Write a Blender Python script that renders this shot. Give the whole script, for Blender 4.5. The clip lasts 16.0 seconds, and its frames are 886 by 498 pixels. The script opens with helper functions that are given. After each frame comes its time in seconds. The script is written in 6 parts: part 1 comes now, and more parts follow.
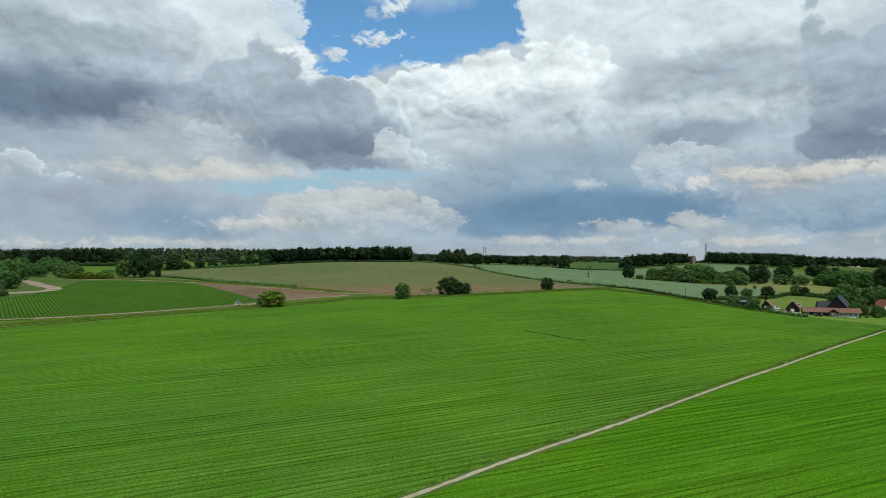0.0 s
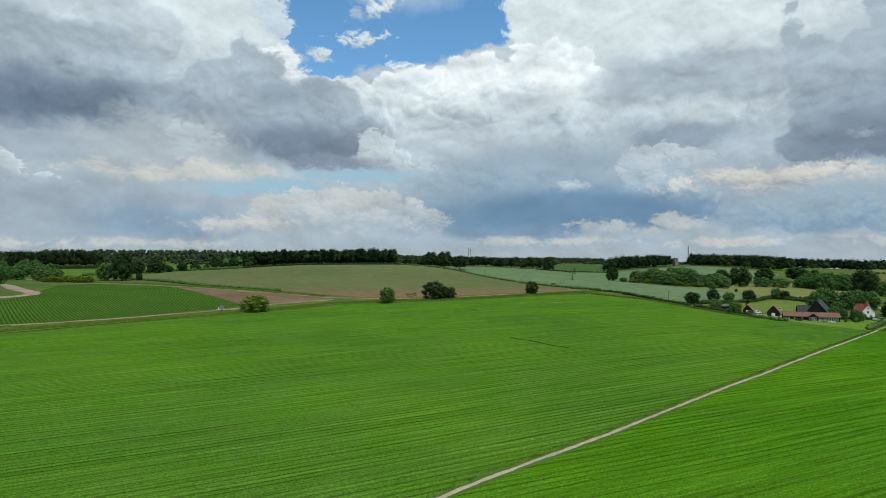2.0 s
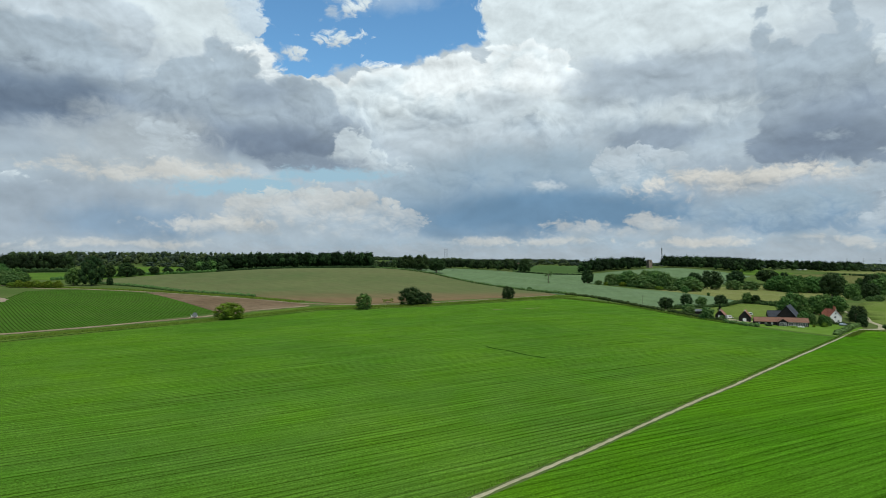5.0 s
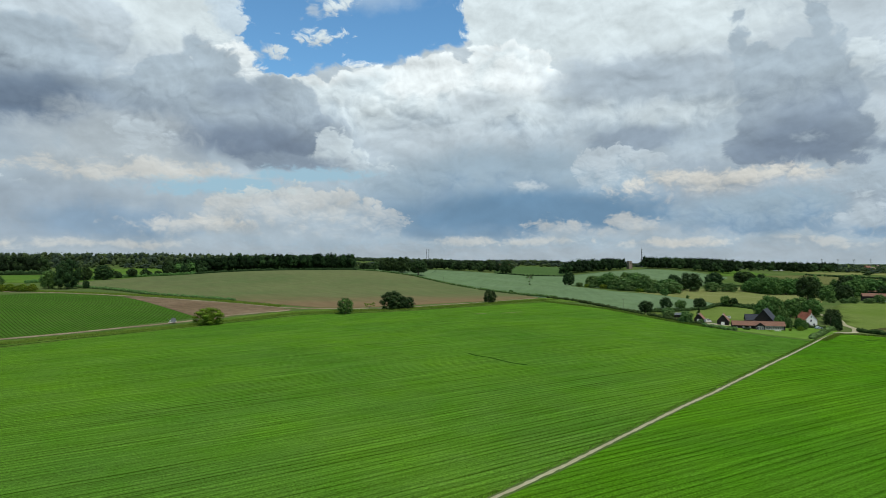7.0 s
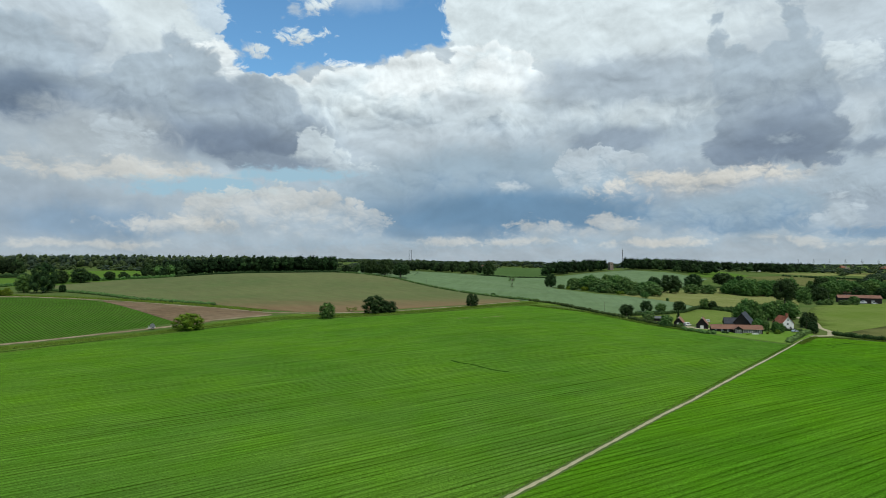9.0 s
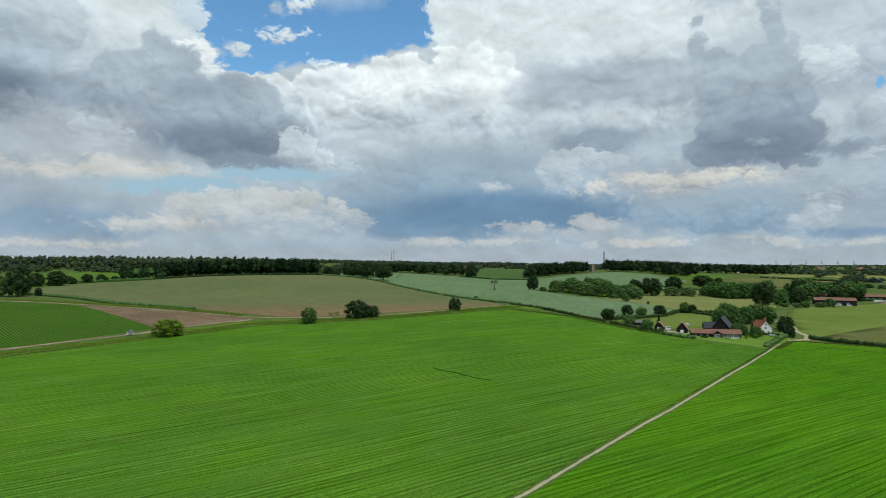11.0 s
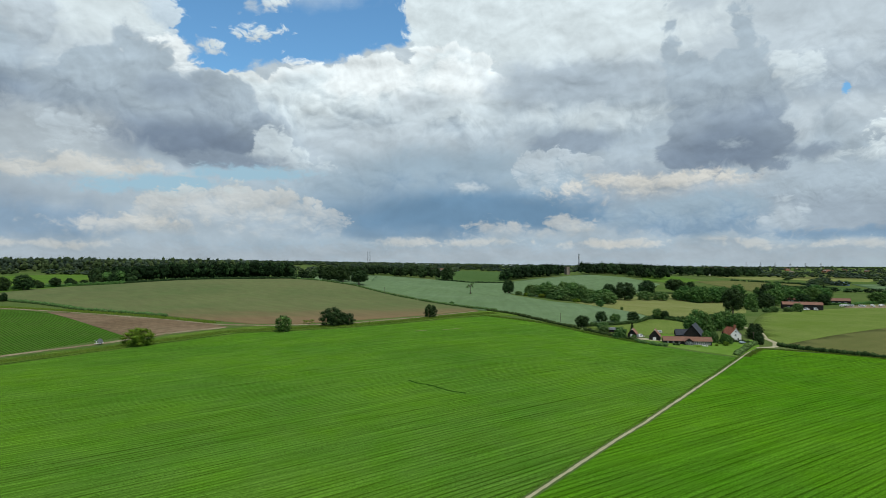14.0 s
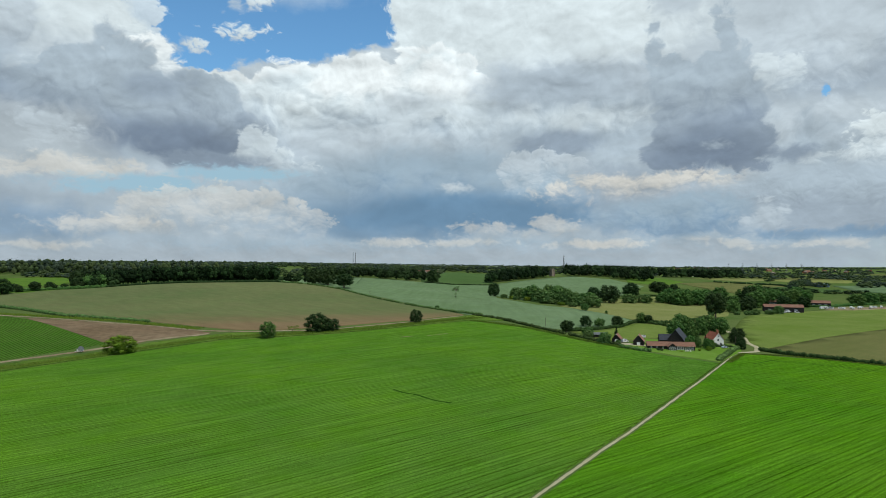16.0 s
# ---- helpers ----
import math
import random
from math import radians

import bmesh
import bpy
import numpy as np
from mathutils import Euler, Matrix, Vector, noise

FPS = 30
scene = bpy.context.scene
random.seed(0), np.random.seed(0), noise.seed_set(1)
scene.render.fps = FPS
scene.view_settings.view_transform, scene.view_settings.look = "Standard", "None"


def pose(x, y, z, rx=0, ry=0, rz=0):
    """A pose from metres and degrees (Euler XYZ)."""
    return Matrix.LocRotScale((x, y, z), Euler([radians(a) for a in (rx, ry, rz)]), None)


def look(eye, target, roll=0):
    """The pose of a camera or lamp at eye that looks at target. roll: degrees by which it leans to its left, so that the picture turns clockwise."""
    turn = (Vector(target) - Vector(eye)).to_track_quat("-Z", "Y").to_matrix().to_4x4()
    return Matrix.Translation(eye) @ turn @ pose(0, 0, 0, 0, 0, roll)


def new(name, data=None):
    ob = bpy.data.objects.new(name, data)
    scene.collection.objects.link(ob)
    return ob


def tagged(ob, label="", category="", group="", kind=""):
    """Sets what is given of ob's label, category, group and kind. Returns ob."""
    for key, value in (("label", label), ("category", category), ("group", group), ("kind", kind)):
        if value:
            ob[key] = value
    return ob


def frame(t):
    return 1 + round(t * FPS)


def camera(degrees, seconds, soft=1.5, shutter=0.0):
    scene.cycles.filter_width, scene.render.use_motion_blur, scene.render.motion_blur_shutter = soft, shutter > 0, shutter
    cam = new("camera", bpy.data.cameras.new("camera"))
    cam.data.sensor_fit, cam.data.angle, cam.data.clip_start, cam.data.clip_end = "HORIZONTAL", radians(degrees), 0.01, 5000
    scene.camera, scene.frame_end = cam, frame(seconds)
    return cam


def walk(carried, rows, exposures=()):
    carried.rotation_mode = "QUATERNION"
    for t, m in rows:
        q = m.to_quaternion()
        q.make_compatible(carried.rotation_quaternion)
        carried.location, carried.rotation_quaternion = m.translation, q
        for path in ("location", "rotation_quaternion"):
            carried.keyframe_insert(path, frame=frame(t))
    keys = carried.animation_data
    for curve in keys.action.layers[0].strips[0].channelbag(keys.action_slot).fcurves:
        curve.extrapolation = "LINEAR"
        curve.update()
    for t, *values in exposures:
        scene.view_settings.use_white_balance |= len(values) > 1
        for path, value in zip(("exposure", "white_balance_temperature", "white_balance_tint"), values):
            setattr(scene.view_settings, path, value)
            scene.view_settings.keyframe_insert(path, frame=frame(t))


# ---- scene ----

# ---- camera: a drone that climbs almost straight up while it turns slowly to the right ----
cam = camera(70.09, 16.0, soft=0.7)
PATH = [
    (0, (-0.06, -0.60, 28.63), 0.68, -0.09, 0.00),
    (0.5, (-0.06, -0.52, 29.25), 0.71, -0.09, -0.34),
    (1, (-0.08, -0.45, 29.88), 0.72, -0.09, -0.68),
    (1.5, (-0.10, -0.37, 30.51), 0.74, -0.08, -1.03),
    (2, (-0.12, -0.31, 31.14), 0.75, -0.08, -1.38),
    (2.5, (-0.14, -0.26, 31.77), 0.75, -0.07, -1.72),
    (3, (-0.14, -0.23, 32.40), 0.76, -0.05, -2.07),
    (3.5, (-0.15, -0.20, 33.04), 0.76, -0.04, -2.41),
    (4, (-0.15, -0.17, 33.69), 0.77, -0.02, -2.75),
    (6.5, (-0.28, 0.31, 37.21), 0.78, 0.01, -4.75),
    (7, (-0.26, 0.29, 37.91), 0.78, 0.02, -5.16),
    (7.5, (-0.24, 0.26, 38.60), 0.77, 0.02, -5.56),
    (8, (-0.21, 0.23, 39.30), 0.78, 0.04, -5.96),
    (8.5, (-0.19, 0.21, 40.00), 0.79, 0.06, -6.35),
    (9, (-0.16, 0.19, 40.71), 0.80, 0.09, -6.75),
    (11.5, (-0.01, 0.31, 44.61), 0.82, 0.03, -8.71),
    (12, (0.04, 0.28, 45.42), 0.83, -0.01, -9.11),
    (12.5, (0.09, 0.23, 46.24), 0.83, -0.02, -9.49),
    (13, (0.16, 0.19, 47.06), 0.84, -0.03, -9.82),
    (13.5, (0.23, 0.15, 47.91), 0.83, -0.04, -10.13),
    (14, (0.29, 0.11, 48.77), 0.84, -0.04, -10.46),
    (14.5, (0.34, 0.09, 49.65), 0.85, -0.02, -10.79),
    (15, (0.38, 0.08, 50.54), 0.87, -0.01, -11.11),
    (15.5, (0.40, 0.09, 51.42), 0.88, 0.01, -11.43),
    (16, (0.43, 0.10, 52.31), 0.88, 0.02, -11.77),
]
walk(cam, [(t, pose(*p, 90 + tilt, 0, turn) @ pose(0, 0, 0, 0, 0, -roll)) for t, p, tilt, roll, turn in PATH])

# ---- sun and sky ----
SUN_EL, SUN_AZ = 60.0, 150.0  # degrees; the azimuth runs clockwise from the first view
sun = bpy.data.lights.new("sun", "SUN")
sun.energy, sun.angle, sun.color = 2.5, radians(8), (1.0, 0.95, 0.87)
a, e = radians(SUN_AZ), radians(SUN_EL)
new("sun", sun).matrix_world = look((0, 0, 500), (-math.sin(a) * math.cos(e), -math.cos(a) * math.cos(e), 500 - math.sin(e)))

world = bpy.data.worlds.new("sky")
scene.world = world
world.use_nodes = True
wt = world.node_tree
wt.nodes.clear()


def wn(kind, op=None, **values):
    n = wt.nodes.new(kind)
    if op:
        n.operation = op
    for k, v in values.items():
        n.inputs[k].default_value = v
    return n


def wmath(op, x, y=None, clamp=False):
    n = wn("ShaderNodeMath", op)
    n.use_clamp = clamp
    for i, s in enumerate((x, y)):
        if isinstance(s, (int, float)):
            n.inputs[i].default_value = s
        elif s is not None:
            wt.links.new(s, n.inputs[i])
    return n.outputs[0]


def wvec(op, x, y):
    n = wn("ShaderNodeVectorMath", op)
    for i, s in enumerate((x, y)):
        if isinstance(s, tuple):
            n.inputs[i].default_value = s
        else:
            wt.links.new(s, n.inputs[i])
    return n.outputs[0]


def wnoise(vec, cell, detail, rough, out="Fac"):
    n = wn("ShaderNodeTexNoise", Scale=1 / cell, Detail=detail, Roughness=rough)
    n.noise_dimensions = "2D"
    wt.links.new(vec, n.inputs["Vector"])
    return n.outputs[out]


def wramp(value, lo, hi):
    n = wn("ShaderNodeMapRange", **{"From Min": lo, "From Max": hi})
    n.interpolation_type = "SMOOTHSTEP"
    wt.links.new(value, n.inputs["Value"])
    return n.outputs[0]


def wmix(fac, x, y, limit=True):
    n = wn("ShaderNodeMix")
    n.clamp_factor = limit
    n.data_type = "RGBA"
    wt.links.new(fac, n.inputs["Factor"])
    for key, s in (("A", x), ("B", y)):
        if isinstance(s, tuple):
            n.inputs[key].default_value = (*s, 1)
        else:
            wt.links.new(s, n.inputs[key])
    return n.outputs["Result"]


# the sky as a chart: bearing and height above the horizon, in degrees
way = wn("ShaderNodeTexCoord").outputs["Generated"]
sep = wn("ShaderNodeSeparateXYZ")
wt.links.new(way, sep.inputs[0])
bearing = wmath("MULTIPLY", wmath("ARCTAN2", sep.outputs[0], sep.outputs[1]), 180 / math.pi)
height = wmath("MULTIPLY", wmath("ARCSINE", sep.outputs[2]), 180 / math.pi)
chart = wn("ShaderNodeCombineXYZ")
wt.links.new(bearing, chart.inputs[0])
wt.links.new(height, chart.inputs[1])
chart = chart.outputs[0]


def swirled(vec, cell, amount):
    """The chart pushed about by a slow noise, so that no row of puffs stays regular."""
    d = wvec("SUBTRACT", wnoise(vec, cell, 3.0, 0.55, "Color"), (0.5, 0.5, 0.5))
    return wvec("ADD", vec, wvec("MULTIPLY", d, (amount, amount, 0)))


def domes(vec, cells, frill):
    """Heaped round puffs of several sizes: smooth on top, creased where they meet."""
    total = None
    for k, (cell, weight) in enumerate(cells):
        v = wn("ShaderNodeTexVoronoi", Scale=1 / cell)
        v.voronoi_dimensions = "2D"
        wt.links.new(wvec("ADD", vec, (7.3 * k, 3.1 * k, 0)), v.inputs["Vector"])
        h = wmath("MULTIPLY", wmath("SUBTRACT", 0.28, wmath("MULTIPLY", v.outputs["Distance"], v.outputs["Distance"])), weight)
        total = h if total is None else wmath("ADD", total, h)
    f = wmath("MULTIPLY", wmath("SUBTRACT", wnoise(vec, cells[-1][0] * 1.4, 6.0, 0.6), 0.5), frill)
    return wmath("ADD", total, f)


def puff_field(squash, cells, frill, swirl, step):
    """Puffs, and how much each spot of them faces up to the light."""
    base = swirled(wvec("MULTIPLY", chart, (1.0, squash, 0)), *swirl)
    here = domes(base, cells, frill)
    above = domes(wvec("ADD", base, (0.35 * step, step, 0)), cells, frill)
    return here, wmath("SUBTRACT", here, above)


BIG = puff_field(1.3, ((5.2, 0.85), (2.3, 0.5), (1.0, 0.26)), 0.95, (6.0, 3.4), 0.5)
SMALL = puff_field(1.5, ((2.3, 0.85), (1.05, 0.5), (0.5, 0.26)), 1.0, (3.0, 1.7), 0.24)
streaks = wnoise(swirled(wvec("MULTIPLY", chart, (0.35, 1.5, 0)), 4.0, 1.5), 3.2, 5.0, 0.55)
# soft swells within the clouds, lit from above
swell_at = swirled(wvec("MULTIPLY", chart, (0.75, 1.2, 0)), 5.0, 2.0)
swell = wnoise(swell_at, 4.2, 5.0, 0.5)
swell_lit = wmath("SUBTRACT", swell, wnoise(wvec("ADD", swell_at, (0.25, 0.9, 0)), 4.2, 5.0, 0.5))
swell_lit = wmath("ADD", swell_lit, wmath("MULTIPLY", wmath("SUBTRACT", swell, 0.5), 0.7))
sway = wvec("SUBTRACT", wnoise(chart, 5.0, 4.0, 0.55, "Color"), (0.5, 0.5, 0.5))
spots = wvec("ADD", chart, wvec("MULTIPLY", sway, (2.6, 1.5, 0)))
axes = wn("ShaderNodeSeparateXYZ")
wt.links.new(spots, axes.inputs[0])

clear = wn("ShaderNodeTexSky")
clear.sky_type, clear.sun_disc = "NISHITA", False
clear.sun_elevation, clear.sun_rotation = radians(SUN_EL), radians(SUN_AZ)
clear.air_density, clear.dust_density, clear.ozone_density = 1.0, 0.3, 1.6
toned = wn("ShaderNodeMix", Factor=1.0)
toned.data_type, toned.blend_type = "RGBA", "MULTIPLY"
wt.links.new(clear.outputs[0], toned.inputs["A"])
toned.inputs["B"].default_value = (0.088, 0.134, 0.150, 1)
clear = toned.outputs["Result"]

BRIGHT, WHITE, LIGHT, PALEGREY, MID, GREY, DARK, DARKER = (0.837, 0.916, 0.934), (0.688, 0.788, 0.822), (0.521, 0.611, 0.670), (0.400, 0.492, 0.563), (0.335, 0.414, 0.487), (0.246, 0.315, 0.396), (0.186, 0.246, 0.330), (0.149, 0.209, 0.294)
BLUEGREY, PALEBLUEGREY, DEEPBLUE, PALEBLUE = (0.223, 0.340, 0.467), (0.335, 0.448, 0.538), (0.155, 0.278, 0.415), (0.335, 0.522, 0.639)
WARM, WARMWHITE, HAZE = (0.423, 0.490, 0.530), (0.625, 0.635, 0.600), (0.375, 0.440, 0.490)
cover = wmath("MULTIPLY", wmath("SUBTRACT", wnoise(chart, 22.0, 6.0, 0.55), 0.34), 6.0, True)
sky_colour = wmix(cover, clear, wmix(streaks, MID, LIGHT))


def sky_group(name, floats, colours, result):
    """An empty node group with named inputs and one output; the building helpers work in it until the world's tree is taken up again."""
    g = bpy.data.node_groups.new(name, "ShaderNodeTree")
    for n in floats:
        g.interface.new_socket(n, in_out="INPUT", socket_type="NodeSocketFloat")
    for n in colours:
        g.interface.new_socket(n, in_out="INPUT", socket_type="NodeSocketColor")
    g.interface.new_socket("Out", in_out="OUTPUT", socket_type=result)
    return g


# one lobe of a cloud: how deep within it a spot lies, joined to the lobes before it
LOBE = sky_group("cloud_lobe", ("X", "Y", "Bearing", "Height", "Width", "Up", "Down", "Size", "Body"), (), "NodeSocketFloat")
wt = LOBE
gi = wn("NodeGroupInput").outputs
dx = wmath("MULTIPLY", wmath("SUBTRACT", gi["X"], gi["Bearing"]), gi["Width"])
dy = wmath("SUBTRACT", gi["Y"], gi["Height"])
dy = wmath("MAXIMUM", wmath("MULTIPLY", dy, gi["Up"]), wmath("MULTIPLY", dy, gi["Down"]))
deep = wmath("SUBTRACT", 1.0, wmath("SQRT", wmath("ADD", wmath("MULTIPLY", dx, dx), wmath("MULTIPLY", dy, dy))))
wt.links.new(wmath("MAXIMUM", gi["Body"], wmath("MULTIPLY", deep, gi["Size"])), wn("NodeGroupOutput").inputs[0])

# one cloud laid over the sky behind it
CLOUD = sky_group("cloud_layer", ("Y", "Body", "Puffs", "Light", "Swell", "Streaks", "Rag", "Foot", "Slope", "Base", "Relief", "Depth", "Rim Width", "Rim Share", "Soft", "Veil", "Fade"),
                  ("Sky", "Low", "High", "Rim"), "NodeSocketColor")
wt = CLOUD
gi = wn("NodeGroupInput").outputs
body = wmath("ADD", gi["Body"], wmath("MULTIPLY", gi["Puffs"], gi["Rag"]))
rise = wmath("ADD", wmath("MULTIPLY", wmath("SUBTRACT", gi["Y"], gi["Foot"]), gi["Slope"]), wmath("MULTIPLY", gi["Puffs"], 0.6))
lift_off = wramp(rise, -0.3, 0.6)
rise = wramp(rise, 0.0, 1.0)
colour = wmix(rise, gi["Low"], gi["High"])
edge = wn("ShaderNodeMapRange", **{"From Min": 0.0, "To Min": 1.0, "To Max": 0.0})
edge.interpolation_type = "SMOOTHSTEP"
wt.links.new(body, edge.inputs["Value"])
wt.links.new(gi["Rim Width"], edge.inputs["From Max"])
colour = wmix(wmath("MULTIPLY", wmath("MULTIPLY", edge.outputs[0], rise), gi["Rim Share"]), colour, gi["Rim"])
gain = wmath("ADD", gi["Base"], wmath("MULTIPLY", gi["Light"], gi["Relief"]))
gain = wmath("ADD", gain, wmath("MULTIPLY", wmath("ADD", gi["Swell"], wmath("MULTIPLY", wmath("SUBTRACT", gi["Streaks"], 0.5), 0.2)), gi["Depth"]))
colour = wmix(gain, (0.0, 0.0, 0.0), colour, False)
mask = wn("ShaderNodeMapRange")
mask.interpolation_type = "SMOOTHSTEP"
wt.links.new(body, mask.inputs["Value"])
wt.links.new(wmath("MULTIPLY", gi["Soft"], -1.0), mask.inputs["From Min"])
wt.links.new(gi["Soft"], mask.inputs["From Max"])
stay = wmath("ADD", wmath("MULTIPLY", wmath("SUBTRACT", lift_off, 1.0), gi["Fade"]), 1.0)
mask = wmath("MULTIPLY", wmath("MULTIPLY", mask.outputs[0], stay), gi["Veil"])
wt.links.new(wmix(mask, gi["Sky"], colour), wn("NodeGroupOutput").inputs[0])
wt = world.node_tree


def cloud(lobes, low, high=None, foot=0.0, head=1.0, soft=0.4, rag=1.5, field=BIG, relief=0.5, rim=None, rim_w=0.8, veil=1.0, fade=0.0):
    """One cloud, or one patch of clear sky: lobes are (bearing, height, half-width, rise, drop) in degrees. The colour goes from low
    at the foot to high at the head; soft is the width of its edge, rag how far its puffs stand out, rim the light on its upper edge, fade how far its foot melts away."""
    global sky_colour
    body = None
    for az, el, w, up, down in lobes:
        n = wn("ShaderNodeGroup")
        n.node_tree = LOBE
        for key, v in (("Bearing", az), ("Height", el), ("Width", 1 / w), ("Up", 1 / up), ("Down", -1 / down), ("Size", min(w, 0.5 * (up + down))), ("Body", -99.0)):
            n.inputs[key].default_value = v
        wt.links.new(axes.outputs[0], n.inputs["X"])
        wt.links.new(axes.outputs[1], n.inputs["Y"])
        if body:
            wt.links.new(body, n.inputs["Body"])
        body = n.outputs[0]
    n = wn("ShaderNodeGroup")
    n.node_tree = CLOUD
    for key, v in (("Rag", rag), ("Foot", foot), ("Slope", 1 / (head - foot)), ("Base", 0.98 if relief else 1.0), ("Relief", 0.3 * relief), ("Depth", 0.12 + 0.55 * relief if relief else 0.0),
                   ("Rim Width", rim_w), ("Rim Share", 1.0 if rim else 0.0), ("Soft", soft), ("Veil", veil), ("Fade", fade)):
        n.inputs[key].default_value = v
    for key, s in (("Y", axes.outputs[1]), ("Body", body), ("Puffs", field[0]), ("Light", field[1]), ("Swell", swell_lit), ("Streaks", streaks), ("Sky", sky_colour)):
        wt.links.new(s, n.inputs[key])
    for key, s in (("Low", low), ("High", high or low), ("Rim", rim or low)):
        if isinstance(s, tuple):
            n.inputs[key].default_value = (*s, 1)
        else:
            wt.links.new(s, n.inputs[key])
    sky_colour = n.outputs[0]


# veil over the whole view
cloud([(5.9, 10.3, 53.26, 18.89, 15.19)], PALEGREY, LIGHT, 2.8, 17.6, soft=2, relief=0.3)
cloud([(-27.7, 17.4, 16.83, 7.93, 7.31)], PALEGREY, LIGHT, 10.5, 17.4, soft=2, relief=0.5)
cloud([(-18.1, 17.9, 5.57, 6.4, 3.16)], LIGHT, WHITE, 14.5, 19.5, soft=1, relief=0.5)
# clear gap
cloud([(-4.8, 21.7, 10.12, 6.36, 5.52), (-8.9, 17.9, 4.01, 2.73, 2.72), (2.9, 21.3, 5.12, 5.18, 3.11)], clear, soft=0.35, rag=1.2, relief=0)
# wisps in the gap
cloud([(-5.7, 19, 1.12, 0.32, 0.28)], LIGHT, WHITE, 18.6, 19.3, soft=0.3, rag=1.3, field=SMALL)
cloud([(-9.4, 17.2, 0.5, 0.32, 0.28)], LIGHT, WHITE, 16.9, 17.5, soft=0.3, rag=1.2, field=SMALL)
cloud([(-4.3, 21.8, 1.02, 0.53, 0.31)], LIGHT, WHITE, 21.4, 22.2, soft=0.4, rag=1.2, field=SMALL)
cloud([(-6.6, 21.3, 0.51, 0.27, 0.22)], LIGHT, soft=0.4, rag=1, field=SMALL, veil=0.7)
cloud([(-14.1, 19, 1.94, 3.08, 2.27)], LIGHT, WHITE, 16.7, 19.0, soft=0.5, rag=2, field=SMALL, veil=0.8)
cloud([(-11.4, 17.1, 1.29, 0.42, 0.37)], LIGHT, soft=0.4, rag=1.2, field=SMALL, veil=0.7)
cloud([(-1.2, 22.4, 3.09, 0.88, 0.62)], WHITE, soft=0.8, rag=1, veil=0.3)
# great bright cumulus
cloud([(19.1, 20.2, 10.94, 6.96, 8.54), (11, 21, 3.96, 5.12, 3.62)], LIGHT, WHITE, 12.2, 18.5, soft=0.3, rag=1.9, relief=0.7)
cloud([(4.4, 12.8, 6.86, 4.79, 6.48), (-1.2, 12.1, 5.63, 5.3, 5.5), (-6.6, 12.5, 5.06, 2.99, 3.95), (11, 13.1, 5.93, 5.62, 5.87)], PALEGREY, WHITE, 9.4, 16.2, soft=0.22, rag=1.7, relief=1, rim=BRIGHT, rim_w=1.3)
cloud([(11.7, 15, 3.94, 2.1, 2.14), (4.9, 15.7, 4.08, 1.42, 1.44)], WHITE, BRIGHT, 13.1, 15.4, soft=0.9, rag=2.2, relief=1)
cloud([(9, 13.9, 3.01, 0.77, 1.06)], LIGHT, soft=0.8, rag=1.5, relief=0.6, veil=0.7)
cloud([(4.9, 7.8, 10.09, 3.98, 4.56)], PALEBLUEGREY, LIGHT, 5.3, 11.3, soft=1.6, rag=1.8, relief=0.6, veil=0.8)
# soft grey masses high in the east
cloud([(24.4, 14, 9.35, 4.33, 5.41)], PALEGREY, LIGHT, 11.7, 17.9, soft=1.6, rag=2, relief=0.8)
cloud([(22.3, 15.5, 5.72, 1.32, 1.61)], MID, soft=1.2, rag=1.8, relief=0.6, veil=0.6)
cloud([(26.1, 18.7, 8.28, 2.46, 1.68)], WHITE, soft=1, rag=1.8, relief=0.6, veil=0.75)
cloud([(23.6, 12.3, 4.75, 0.81, 0.72)], WHITE, soft=0.8, rag=1.4, relief=0.6, veil=0.6)
cloud([(22, 10.3, 3.09, 1.01, 1.11)], GREY, soft=0.5, rag=1.2, relief=0.4, veil=0.75)
# shower cloud in the middle
cloud([(10.9, 5.2, 11.72, 4.46, 3.01)], BLUEGREY, PALEBLUEGREY, 3.2, 8.2, soft=1.2, rag=1, relief=0.3)
cloud([(19.8, 7.5, 2.5, 2.36, 3.35), (22.4, 7.1, 2.41, 1.77, 2.82), (24.8, 6.4, 1.61, 1.29, 2.03)], PALEBLUEGREY, LIGHT, 5.3, 9.2, soft=0.2, rag=1.1, field=SMALL, relief=0.6, fade=1, veil=0.85)
cloud([(14.8, 3.8, 10.68, 1.97, 0.99)], DEEPBLUE, soft=0.8, rag=0.7, relief=0.2)
cloud([(5.9, 2.7, 6.57, 1.73, 1.02)], DEEPBLUE, soft=0.9, rag=0.7, relief=0.2, veil=0.7)
cloud([(12.9, 6.1, 1.27, 0.45, 0.35)], PALEBLUEGREY, LIGHT, 5.8, 6.4, soft=0.25, rag=0.5, field=SMALL, fade=0.6)
# grey cumulus of the west, with light on its far side
cloud([(-13.1, 16.3, 2.24, 1.65, 1.87)], LIGHT, BRIGHT, 14.9, 17.2, soft=0.25, rag=1.1, field=SMALL, relief=0.6)
cloud([(-16.3, 16.4, 1.23, 1.54, 2.77), (-14.8, 15, 3.36, 2.3, 2.82), (-17.6, 13.7, 5.36, 3.02, 4.72), (-11.4, 12.4, 5.66, 2.95, 3.9), (-7.1, 11, 3.03, 2.05, 2.08), (-21.3, 12.5, 2.68, 2.72, 1.84)], GREY, PALEGREY, 8.5, 15.6, soft=0.22, rag=1.5, relief=0.8, rim=LIGHT, rim_w=0.5)
cloud([(-12.3, 9.6, 7.32, 1.46, 1.18)], DARK, soft=0.8, rag=1, relief=0.4, veil=0.9)
